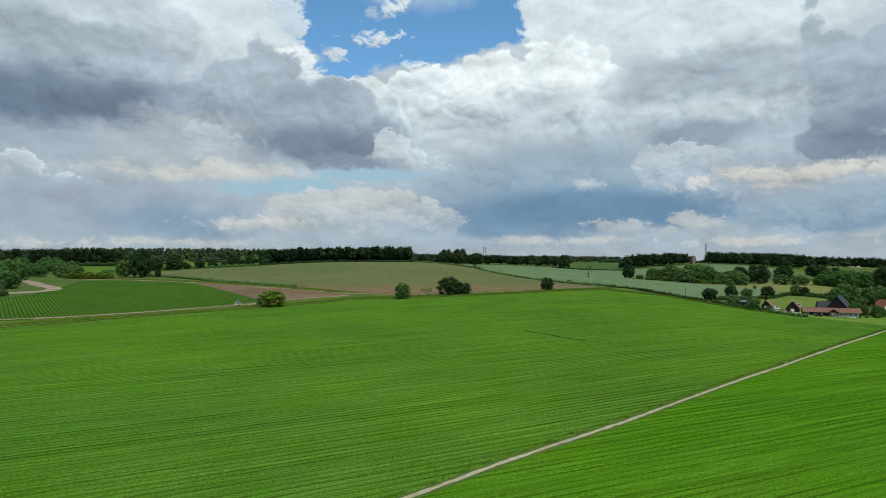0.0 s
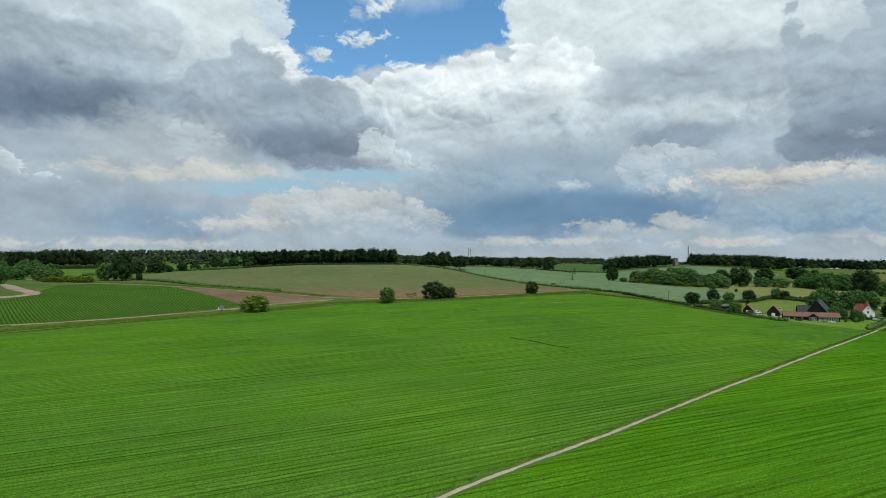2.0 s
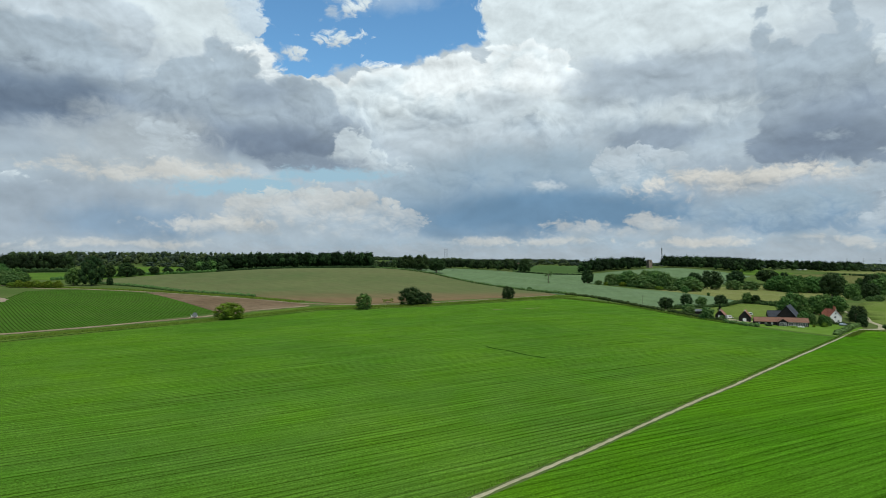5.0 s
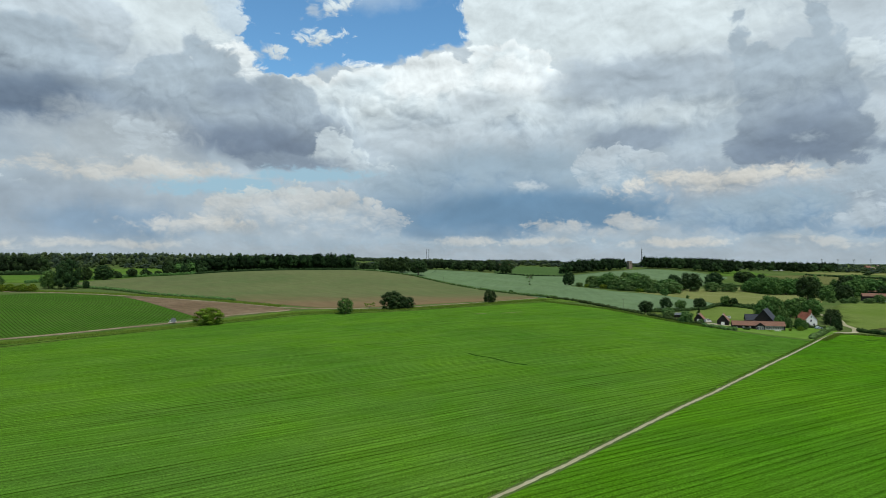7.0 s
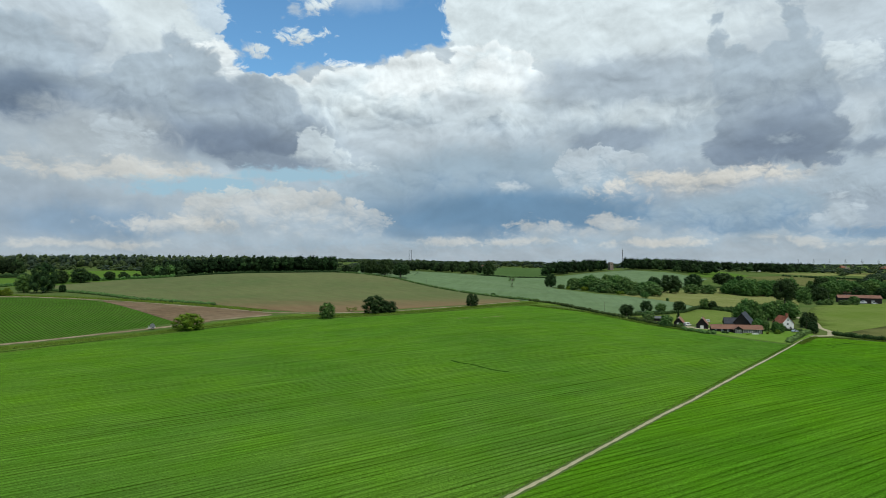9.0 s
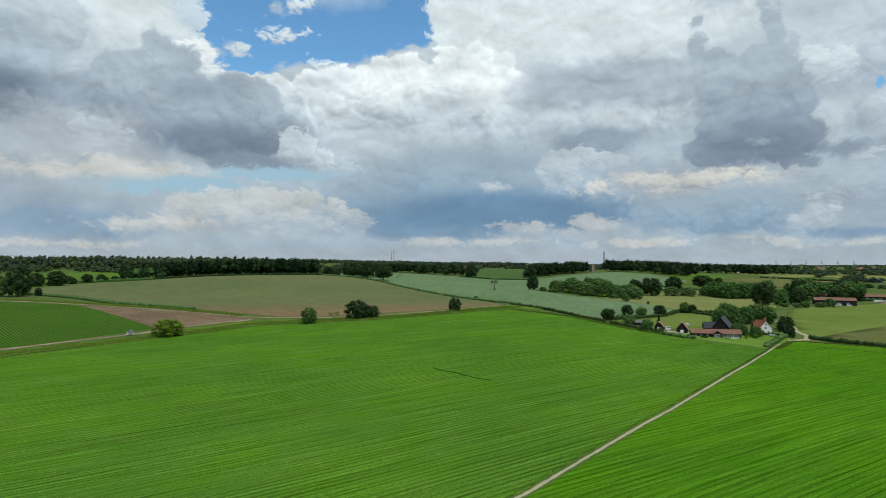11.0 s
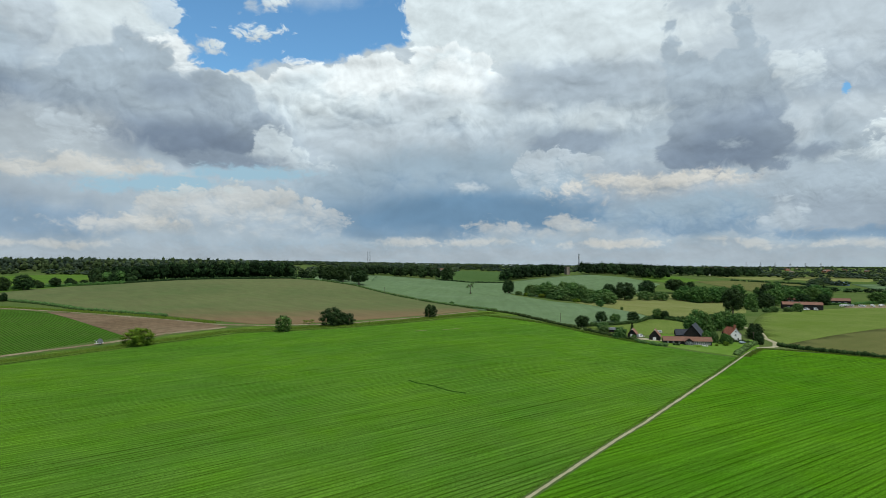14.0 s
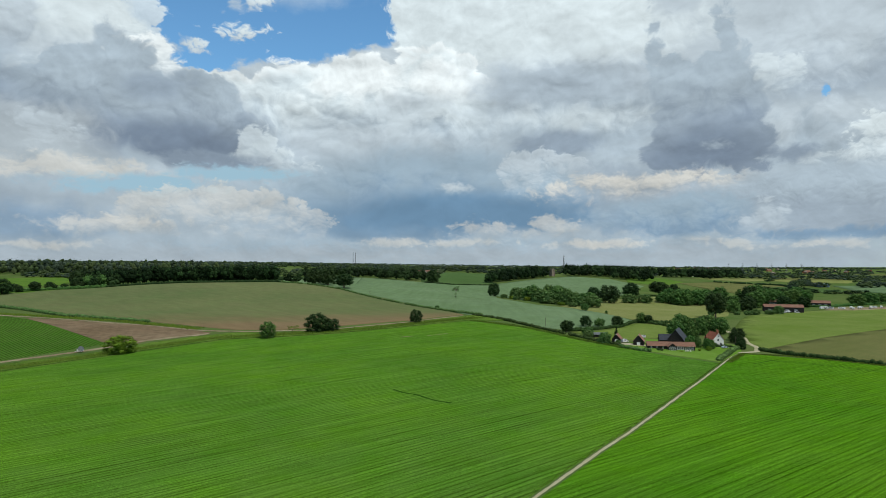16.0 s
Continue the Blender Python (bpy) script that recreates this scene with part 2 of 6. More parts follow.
cloud([(-12.6, 14.2, 2.2, 0.94, 1.04)], GREY, soft=0.7, rag=1.2, relief=0.4, veil=0.65)
cloud([(-19.9, 11.4, 2.72, 1.39, 1.4)], GREY, soft=0.9, rag=1.2, relief=0.4, veil=0.5)
cloud([(-4.8, 9.7, 1.53, 1.59, 2), (-3, 8.4, 1.84, 1, 1.21), (-1.5, 7.5, 1.44, 0.61, 0.61)], PALEGREY, WHITE, 7.2, 10.1, soft=0.3, rag=1.3, field=SMALL, relief=0.6, fade=0.9, veil=0.62)
cloud([(-8.6, 8.2, 3.91, 0.85, 0.7)], GREY, soft=0.35, rag=0.6, field=SMALL, relief=0.4)
# dark cloud of the west
cloud([(-27.7, 18, 3.03, 1.84, 2.09), (-23.3, 17.4, 2.6, 2.35, 2.63)], MID, LIGHT, 14.5, 18.2, soft=0.35, rag=1.5, relief=0.8, fade=0.8)
cloud([(-33, 13.7, 10.88, 4.59, 3.81), (-26.2, 12.7, 2.9, 2.61, 2.4)], DARK, PALEGREY, 10.2, 16.1, soft=0.4, rag=1.6, relief=0.8)
cloud([(-33, 11.7, 7.97, 2.26, 1.42), (-27, 11.5, 3.46, 2.19, 1.51)], DARKER, soft=0.8, rag=0.9, relief=0.4, veil=0.85)
# layers under the west
cloud([(-31.5, 8.2, 7.47, 1.92, 1.72)], PALEGREY, MID, 7.2, 9.3, soft=1, rag=1, relief=0.4, veil=0.85)
cloud([(-22.1, 8.9, 5.72, 2.77, 2.34)], WARM, soft=1, rag=1.6, relief=0.5, veil=0.8)
cloud([(-20.3, 9.7, 2.03, 1.4, 1.88)], WARM, LIGHT, 7.9, 11.1, soft=0.5, rag=1.4, field=SMALL, relief=0.6, fade=1, veil=0.7)
cloud([(-34, 6.3, 1.59, 1.51, 1.69), (-32.2, 5.6, 1.84, 0.86, 0.78), (-30.4, 5.2, 1.91, 0.35, 0.35)], PALEGREY, LIGHT, 5.1, 7.2, soft=0.18, rag=0.8, field=SMALL, relief=0.6, rim=WHITE, rim_w=0.3, fade=0.9)
cloud([(-30.7, 3.5, 11.37, 2.41, 2.2)], MID, soft=1, rag=1.2, relief=0.4, veil=0.85)
cloud([(-21.7, 2.8, 5.31, 1.43, 1.14)], BLUEGREY, soft=0.9, rag=0.9, relief=0.3, veil=0.8)
cloud([(-19.9, 7.1, 6.79, 0.67, 0.57)], WARMWHITE, soft=0.4, rag=0.9, field=SMALL, relief=0.5, veil=0.75)
cloud([(-13.3, 6, 5.57, 0.69, 0.59), (-6.8, 7.2, 4.29, 0.5, 0.5)], PALEBLUE, soft=0.35, rag=0.7, field=SMALL, relief=0)
cloud([(-11.8, 3.8, 3.93, 2, 2), (-7.9, 4.5, 3.02, 1.82, 2.53), (-4.3, 3.8, 3.82, 1.93, 2.04), (-1, 2.9, 2.56, 1.33, 1.33)], PALEGREY, WARMWHITE, 1.7, 6.5, soft=0.22, rag=1.3, field=SMALL, relief=0.7, fade=0.9, veil=0.62)
cloud([(-15.7, 2.6, 3.8, 0.69, 0.69)], WARM, WARMWHITE, 2.1, 3.2, soft=0.4, rag=0.9, field=SMALL, relief=0.5, veil=0.7)
# masses of the far east
cloud([(43.4, 15.7, 6.35, 3.6, 3.31)], MID, LIGHT, 12.4, 17.8, soft=1.2, rag=1.8, relief=0.7)
cloud([(43.8, 18.5, 5.93, 1.56, 1.19)], LIGHT, soft=0.8, rag=1.5, relief=0.5, veil=0.8)
cloud([(42.3, 9.8, 4.58, 2.57, 2.6)], PALEGREY, LIGHT, 8.3, 11.7, soft=0.8, rag=1.6, relief=0.8)
cloud([(39.6, 14.5, 2.09, 1.45, 2.59)], PALEGREY, WHITE, 12.9, 15.9, soft=0.3, rag=1.2, relief=0.6, field=SMALL, fade=1, veil=0.6)
cloud([(43.2, 13.1, 0.22, 0.25, 0.25)], clear, soft=0.2, rag=1.1, relief=0, field=SMALL)
cloud([(46.2, 8.8, 1.54, 1.9, 2.5), (44.5, 7.2, 2.55, 1.11, 1.71)], PALEGREY, WHITE, 6.5, 10.0, soft=0.2, rag=1, relief=0.6, field=SMALL, fade=0.9)
cloud([(40.9, 8.6, 1.57, 0.61, 0.62)], GREY, soft=0.5, rag=1, relief=0.4, field=SMALL, veil=0.85)
cloud([(28.1, 7.3, 3.31, 0.87, 0.68)], MID, soft=0.4, rag=1, relief=0.4, field=SMALL, veil=0.8)
# dark cumulus of the east
cloud([(36.1, 17, 0.68, 1.71, 2.62), (30.2, 17.1, 0.32, 1.16, 2.27), (32.3, 14.1, 2.26, 2.25, 3.22), (36, 15, 1.93, 2.6, 3.12), (35.3, 12, 3.45, 4.01, 4.59), (32.5, 9.3, 2.47, 2.79, 2.07), (37.4, 9.3, 1.75, 3.13, 2.18)], GREY, PALEGREY, 8.7, 16.8, soft=0.35, rag=2.2, relief=0.6)
cloud([(34.7, 8.5, 3.49, 2.31, 1.02)], DARK, soft=0.9, rag=1.3, relief=0.5, veil=0.7)
cloud([(34.8, 9.3, 0.78, 0.32, 0.28)], GREY, PALEGREY, 9.0, 9.7, soft=0.35, rag=0.7, field=SMALL, fade=0.8, veil=0.7)
# low bank of the east
cloud([(29.9, 6.1, 7.39, 1.06, 1.26)], MID, WARMWHITE, 5.0, 7.2, soft=0.4, rag=1, field=SMALL, relief=0.6, fade=0.6)
cloud([(42.2, 5.2, 6.11, 1.75, 1.76)], MID, PALEGREY, 3.5, 6.5, soft=0.5, rag=1, field=SMALL, relief=0.6)
cloud([(32.6, 3.3, 6.26, 2.1, 1.44)], BLUEGREY, PALEBLUEGREY, 1.8, 5.2, soft=0.5, rag=0.8, field=SMALL, relief=0.3)
cloud([(43, 3, 4.88, 1.14, 1.14)], MID, soft=0.6, rag=1, field=SMALL, relief=0.4)
cloud([(39.2, 3.8, 0.81, 1, 2), (38, 2.5, 1.07, 0.73, 0.83)], PALEGREY, LIGHT, 2.1, 4.6, soft=0.3, rag=1, field=SMALL, relief=0.6, fade=0.9, veil=0.7)
cloud([(44.1, 2, 5.13, 0.43, 0.35)], BLUEGREY, soft=0.3, rag=0.6, field=SMALL, relief=0.3)
cloud([(21, 2.7, 2.25, 1.01, 0.91), (15.7, 2.5, 2.55, 0.61, 0.61)], PALEGREY, WARMWHITE, 1.8, 3.7, soft=0.3, rag=1, field=SMALL, relief=0.6, fade=0.9, veil=0.65)
# haze along the horizon
cloud([(-23.4, 0.8, 28.79, 0.66, 1.41)], HAZE, PALEGREY, 0.2, 1.6, soft=0.5, rag=0.7, field=SMALL, relief=0.4, veil=0.65)
cloud([(22.7, 1.1, 31.38, 0.7, 1.51)], HAZE, PALEBLUEGREY, 0.4, 1.9, soft=0.5, rag=0.7, field=SMALL, relief=0.4, veil=0.65)
cloud([(-23.4, 1.2, 3.45, 0.19, 0.19)], WARMWHITE, soft=0.25, rag=0.6, field=SMALL, relief=0.4, veil=0.6)
cloud([(-33.7, 1, 2.13, 0.17, 0.17)], WARMWHITE, soft=0.25, rag=0.6, field=SMALL, relief=0.4, veil=0.6)
cloud([(13.4, 1.5, 1.94, 0.2, 0.2)], WARMWHITE, soft=0.25, rag=0.6, field=SMALL, relief=0.4, veil=0.6)
cloud([(24.4, 1.4, 2.13, 0.19, 0.19)], WARMWHITE, soft=0.25, rag=0.6, field=SMALL, relief=0.4, veil=0.6)
cloud([(7.4, 1.5, 1.51, 0.2, 0.2)], WARMWHITE, soft=0.25, rag=0.6, field=SMALL, relief=0.4, veil=0.6)
cloud([(26.6, 1.5, 1.92, 0.2, 0.2)], WARMWHITE, soft=0.25, rag=0.6, field=SMALL, relief=0.4, veil=0.6)
cloud([(37, 1.3, 2.1, 0.19, 0.19)], WARMWHITE, soft=0.25, rag=0.6, field=SMALL, relief=0.4, veil=0.6)
cloud([(43.7, 1.3, 1.85, 0.17, 0.17)], WARMWHITE, soft=0.25, rag=0.6, field=SMALL, relief=0.4, veil=0.6)
back = wn("ShaderNodeBackground", Strength=1.0)
wt.links.new(sky_colour, back.inputs["Color"])
w_out = wn("ShaderNodeOutputWorld")
wt.links.new(back.outputs[0], w_out.inputs["Surface"])


# ---- the lie of the land: low rises over a flat base ----
RISES = [
    (-90, 870, 260, 170, 23.5),
    (-95, 885, 110, 150, -6.0),
    (-900, 2300, 800, 600, 9.0),
    (-300, 830, 140, 150, -5.9),
    (-520, 950, 200, 200, 1.9),
    (-520, 1020, 200, 110, 3.5),
    (120, 800, 150, 170, -4.2),
    (560, 1350, 420, 300, 12.8),
    (-150, 420, 170, 90, -6.3),
    (60, 500, 150, 90, 0.7),
    (240, 370, 120, 90, -4.6),
    (230, 440, 110, 60, -1.3),
    (270, 930, 150, 170, -7.9),
    (340, 690, 170, 120, 0.7),
    (540, 620, 200, 200, -12.7),
    (-250, 600, 200, 120, -0.8),
    (0, 2300, 1100, 700, 17.5),
    (0, 4600, 1500, 900, 9.6),
    (1600, 2500, 1000, 900, 5.0),
    (-1800, 3500, 1300, 1500, 7.7),
    (-850, 1250, 350, 400, 8.2),
    (900, 900, 300, 400, -10.9),
    (0, 0, 400, 260, -11.0),
    (340, 260, 200, 130, -7.9),
    (-250, 280, 200, 120, -5.8),
]


def land(x, y):
    z = 3.40 + -20.26 * math.tanh(x / 1500) * (1 - math.exp(-(y / 2000) ** 2))
    for cx, cy, sx, sy, h in RISES:
        z += h * math.exp(-((x - cx) / sx) ** 2 - ((y - cy) / sy) ** 2)
    return z

# ---- helpers ----
R = np.random.default_rng(7)


def mesh_from(name, verts, faces, mat=None, smooth=False):
    me = bpy.data.meshes.new(name)
    me.from_pydata([tuple(v) for v in verts], [], [tuple(f) for f in faces])
    if mat:
        me.materials.append(mat)
    if smooth:
        me.polygons.foreach_set("use_smooth", [True] * len(me.polygons))
    me.update()
    return me


def part(name, data, parent, label=""):
    """A mesh as one part under a thing."""
    ob = new(name, data)
    ob.parent = parent
    return tagged(ob, label)


def bm_mesh(name, bm, mat):
    me = bpy.data.meshes.new(name)
    bmesh.ops.recalc_face_normals(bm, faces=bm.faces)
    bm.to_mesh(me)
    bm.free()
    me.materials.append(mat)
    return me


def thing(name, m, label, category, group=""):
    ob = new(name)
    ob.empty_display_size = 0.5
    ob.matrix_basis = m
    return tagged(ob, label, category, group)


def spot(x, y, turn=0, dz=0.0):
    return pose(x, y, land(x, y) + dz, 0, 0, turn)


# ---- materials ----
def material(name, rough=0.9, gloss=0.2):
    m = bpy.data.materials.new(name)
    m.use_nodes = True
    b = m.node_tree.nodes["Principled BSDF"]
    b.inputs["Roughness"].default_value = rough
    b.inputs["Specular IOR Level"].default_value = gloss
    return m, m.node_tree, b


def node(nt, kind, **values):
    n = nt.nodes.new(kind)
    for k, v in values.items():
        n.inputs[k].default_value = v
    return n


def mixed(nt, fac, a, b):
    """A colour between a and b (colours or sockets) by the socket fac."""
    n = nt.nodes.new("ShaderNodeMix")
    n.data_type = "RGBA"
    nt.links.new(fac, n.inputs["Factor"])
    for key, v in (("A", a), ("B", b)):
        if isinstance(v, tuple):
            n.inputs[key].default_value = (*v, 1)
        else:
            nt.links.new(v, n.inputs[key])
    return n.outputs["Result"]


def stretch(nt, fac, lo, hi):
    n = node(nt, "ShaderNodeMapRange", **{"From Min": lo, "From Max": hi})
    nt.links.new(fac, n.inputs["Value"])
    return n.outputs["Result"]


def where(nt, turn=0.0, scale=(1, 1, 1)):
    """World-sized coordinates, turned and stretched."""
    co = nt.nodes.new("ShaderNodeTexCoord")
    rot = nt.nodes.new("ShaderNodeMapping")
    rot.inputs["Rotation"].default_value[2] = radians(turn)
    nt.links.new(co.outputs["Object"], rot.inputs["Vector"])
    mp = nt.nodes.new("ShaderNodeMapping")
    mp.inputs["Scale"].default_value = scale
    nt.links.new(rot.outputs["Vector"], mp.inputs["Vector"])
    return mp.outputs["Vector"]


def noise_at(nt, vec, scale, detail=4.0, rough=0.55, warp=0.0):
    n = node(nt, "ShaderNodeTexNoise", Scale=scale, Detail=detail, Roughness=rough, Distortion=warp)
    nt.links.new(vec, n.inputs["Vector"])
    return n.outputs["Fac"]


def bumped(nt, b, height, strength, distance):
    n = node(nt, "ShaderNodeBump", Strength=strength, Distance=distance)
    nt.links.new(height, n.inputs["Height"])
    nt.links.new(n.outputs["Normal"], b.inputs["Normal"])


def soil_or_crop(name, dark, light, tint, turn=28.0, along=0.02, across=0.3, patch=0.012, streak=0.6, bump=0.5, bump_d=0.4, seam=0.0, pitch=3.7, grainy=0.18, steady=False):
    """Ground cover: large patches between two colours, streaks along the drilling, fine grain."""
    m, nt, b = material(name, 1.0, 0.0)
    flat = where(nt)
    rows = where(nt, -turn, (along, across, 1))
    big = stretch(nt, noise_at(nt, flat, patch, 3), 0.35, 0.65)
    mid = stretch(nt, noise_at(nt, flat, patch * 7, 5), 0.3, 0.7)
    line = stretch(nt, noise_at(nt, rows, 1.0, 5, 0.65), 0.3, 0.7)
    fine = noise_at(nt, flat, 2.6, 5, 0.75)
    c = mixed(nt, big, dark, light)
    t = nt.nodes.new("ShaderNodeMath")
    t.operation = "MULTIPLY"
    t.inputs[1].default_value = 0.45
    nt.links.new(mid, t.inputs[0])
    c = mixed(nt, t.outputs[0], c, tint)
    hs = nt.nodes.new("ShaderNodeHueSaturation")
    v = node(nt, "ShaderNodeMapRange", **{"To Min": 1 - 0.45 * streak, "To Max": 1 + 0.25 * streak})
    nt.links.new(line, v.inputs["Value"])
    v2 = node(nt, "ShaderNodeMapRange", **{"From Min": 0.3, "From Max": 0.7, "To Min": 1 - grainy, "To Max": 1 + grainy})
    nt.links.new(fine, v2.inputs["Value"])
    vm = nt.nodes.new("ShaderNodeMath")
    vm.operation = "MULTIPLY"
    nt.links.new(v.outputs[0], vm.inputs[0])
    nt.links.new(v2.outputs[0], vm.inputs[1])
    total = vm.outputs[0]
    if seam:
        # thin gaps between drill passes, some open and some closed: soil and furrow shade darkened into the colour
        wav = nt.nodes.new("ShaderNodeTexWave")
        wav.bands_direction = "Y"
        wav.inputs["Scale"].default_value = 2 * math.pi / 20 / pitch
        wav.inputs["Distortion"].default_value = 3.2
        wav.inputs["Detail"].default_value = 2.0
        wav.inputs["Detail Scale"].default_value = 0.06
        nt.links.new(where(nt, -turn), wav.inputs["Vector"])
        gap = stretch(nt, wav.outputs["Fac"], 0.62, 1.0)
        open_ = stretch(nt, noise_at(nt, where(nt, -turn, (0.014, 0.30, 1)), 1.0, 5, 0.65), 0.28, 0.66)
        g = nt.nodes.new("ShaderNodeMath")
        g.operation = "MULTIPLY"
        nt.links.new(gap, g.inputs[0])
        if steady:
            g.inputs[1].default_value = 1.0
        else:
            nt.links.new(open_, g.inputs[1])
        k = node(nt, "ShaderNodeMapRange", **{"To Min": 1.0, "To Max": 1 - seam})
        nt.links.new(g.outputs[0], k.inputs["Value"])
        t2 = nt.nodes.new("ShaderNodeMath")
        t2.operation = "MULTIPLY"
        nt.links.new(total, t2.inputs[0])
        nt.links.new(k.outputs[0], t2.inputs[1])
        total = t2.outputs[0]
    nt.links.new(total, hs.inputs["Value"])
    nt.links.new(c, hs.inputs["Color"])
    nt.links.new(hs.outputs["Color"], b.inputs["Base Color"])
    bumped(nt, b, total, bump, bump_d)
    return m


def foliage(name, dark, light, grain=0.6):
    m, nt, b = material(name, 0.8, 0.06)
    info = nt.nodes.new("ShaderNodeNewGeometry")
    obj = nt.nodes.new("ShaderNodeObjectInfo")
    f = noise_at(nt, where(nt), grain, 4)
    c = mixed(nt, stretch(nt, f, 0.3, 0.7), dark, light)
    hs = nt.nodes.new("ShaderNodeHueSaturation")
    v = node(nt, "ShaderNodeMapRange", **{"To Min": 0.76, "To Max": 1.26})
    nt.links.new(info.outputs["Random Per Island"], v.inputs["Value"])
    h = node(nt, "ShaderNodeMapRange", **{"To Min": 0.485, "To Max": 0.515})
    nt.links.new(obj.outputs["Random"], h.inputs["Value"])
    nt.links.new(v.outputs[0], hs.inputs["Value"])
    nt.links.new(h.outputs[0], hs.inputs["Hue"])
    nt.links.new(c, hs.inputs["Color"])
    nt.links.new(hs.outputs["Color"], b.inputs["Base Color"])
    return m


def worn(name, base, other, scale=0.8, rough=0.85, metal=0.0, stripe=None):
    """Paint, tile, timber: stains at two scales and, where given, boards or courses along one axis."""
    m, nt, b = material(name, rough)
    b.inputs["Metallic"].default_value = metal
    v = where(nt)
    c = mixed(nt, stretch(nt, noise_at(nt, v, scale, 5, 0.65), 0.3, 0.7), base, other)
    fine = noise_at(nt, v, scale * 9, 4)
    hs = nt.nodes.new("ShaderNodeHueSaturation")
    k = node(nt, "ShaderNodeMapRange", **{"To Min": 0.75, "To Max": 1.25})
    nt.links.new(fine, k.inputs["Value"])
    nt.links.new(k.outputs[0], hs.inputs["Value"])
    nt.links.new(c, hs.inputs["Color"])
    nt.links.new(hs.outputs["Color"], b.inputs["Base Color"])
    if stripe:
        w = nt.nodes.new("ShaderNodeTexWave")
        w.bands_direction = stripe[0]
        w.inputs["Scale"].default_value = stripe[1]
        nt.links.new(v, w.inputs["Vector"])
        bumped(nt, b, w.outputs["Fac"], 0.6, 0.05)
    else:
        bumped(nt, b, fine, 0.3, 0.03)
    return m


M_GROUND = soil_or_crop("rough_grassland", (0.078, 0.128, 0.032), (0.118, 0.152, 0.050), (0.06, 0.112, 0.026), streak=0.15)
M_CROP = soil_or_crop("young_cereal", (0.071, 0.188, 0.017), (0.101, 0.237, 0.014), (0.116, 0.217, 0.038), along=0.022, across=1.1, streak=0.9, bump=0.4, seam=0.6, pitch=1.9, grainy=0.6)
M_CROP2 = soil_or_crop("young_cereal_east", (0.064, 0.196, 0.008), (0.095, 0.238, 0.009), (0.092, 0.206, 0.022), turn=24, along=0.03, across=1.0, streak=0.9, bump=0.4, seam=0.52, pitch=1.9, grainy=0.6)
M_VERGE = soil_or_crop("rank_grass", (0.057, 0.137, 0.012), (0.115, 0.205, 0.026), (0.172, 0.211, 0.062), patch=0.05, streak=0.2, bump=0.9, grainy=0.35)
M_ROWCROP = soil_or_crop("root_crop", (0.048, 0.128, 0.014), (0.064, 0.150, 0.018), (0.08, 0.125, 0.03), turn=-54, along=0.02, across=0.5, streak=0.3, seam=0.55, pitch=2.1, grainy=0.3, steady=True)
M_SOIL = soil_or_crop("bare_soil", (0.165, 0.112, 0.066), (0.235, 0.172, 0.108), (0.15, 0.12, 0.07), turn=-36, along=0.02, across=0.6, streak=0.7, seam=0.35, pitch=3.0)
M_TRACK = soil_or_crop("dry_path", (0.37, 0.35, 0.215), (0.45, 0.425, 0.28), (0.28, 0.26, 0.14), patch=0.1, streak=0.3)
M_DIRT = soil_or_crop("dirt_track", (0.22, 0.17, 0.11), (0.34, 0.28, 0.19), (0.16, 0.16, 0.06), patch=0.08, streak=0.4, grainy=0.3)
M_HILL = soil_or_crop("thin_hill_crop", (0.105, 0.145, 0.054), (0.140, 0.164, 0.066), (0.142, 0.136, 0.068), turn=-62, along=0.012, across=0.12, patch=0.006, streak=0.3, grainy=0.12)
# red soil shows through the crop along the foot of the hill
hn = M_HILL.node_tree
hs_ = next(n for n in hn.nodes if n.type == "HUE_SAT")
was = hs_.inputs["Color"].links[0].from_socket
xyz = hn.nodes.new("ShaderNodeSeparateXYZ")
hn.links.new(hn.nodes.new("ShaderNodeTexCoord").outputs["Object"], xyz.inputs[0])
wob = node(hn, "ShaderNodeMapRange", **{"To Min": -55.0, "To Max": 55.0})
hn.links.new(noise_at(hn, where(hn, 20, (0.6, 1.6, 1)), 0.02, 5, 0.6), wob.inputs["Value"])
add = hn.nodes.new("ShaderNodeMath")
add.operation = "ADD"
hn.links.new(xyz.outputs[1], add.inputs[0])
hn.links.new(wob.outputs[0], add.inputs[1])
red = node(hn, "ShaderNodeMapRange", **{"From Min": 480.0, "From Max": 600.0, "To Min": 0.72, "To Max": 0.0})
red.interpolation_type = "SMOOTHSTEP"
hn.links.new(add.outputs[0], red.inputs["Value"])
hn.links.new(mixed(hn, red.outputs[0], was, (0.215, 0.135, 0.080)), hs_.inputs["Color"])
M_WHEAT = soil_or_crop("blue_green_wheat", (0.125, 0.195, 0.092), (0.150, 0.220, 0.115), (0.11, 0.175, 0.07), turn=75, along=0.01, across=0.12, patch=0.006, streak=0.35, grainy=0.12)
M_DARKCROP = soil_or_crop("dark_green_crop", (0.065, 0.120, 0.036), (0.080, 0.138, 0.046), (0.07, 0.125, 0.04), streak=0.2)
M_BRIGHT = soil_or_crop("bright_meadow", (0.075, 0.155, 0.025), (0.11, 0.19, 0.03), (0.09, 0.165, 0.03), streak=0.2)
M_DRY = soil_or_crop("dry_pasture", (0.172, 0.195, 0.061), (0.219, 0.227, 0.087), (0.142, 0.183, 0.048), patch=0.02, streak=0.1, grainy=0.32)
M_PASTURE = soil_or_crop("olive_pasture", (0.124, 0.186, 0.035), (0.169, 0.219, 0.059), (0.107, 0.165, 0.033), patch=0.02, streak=0.1, grainy=0.32)
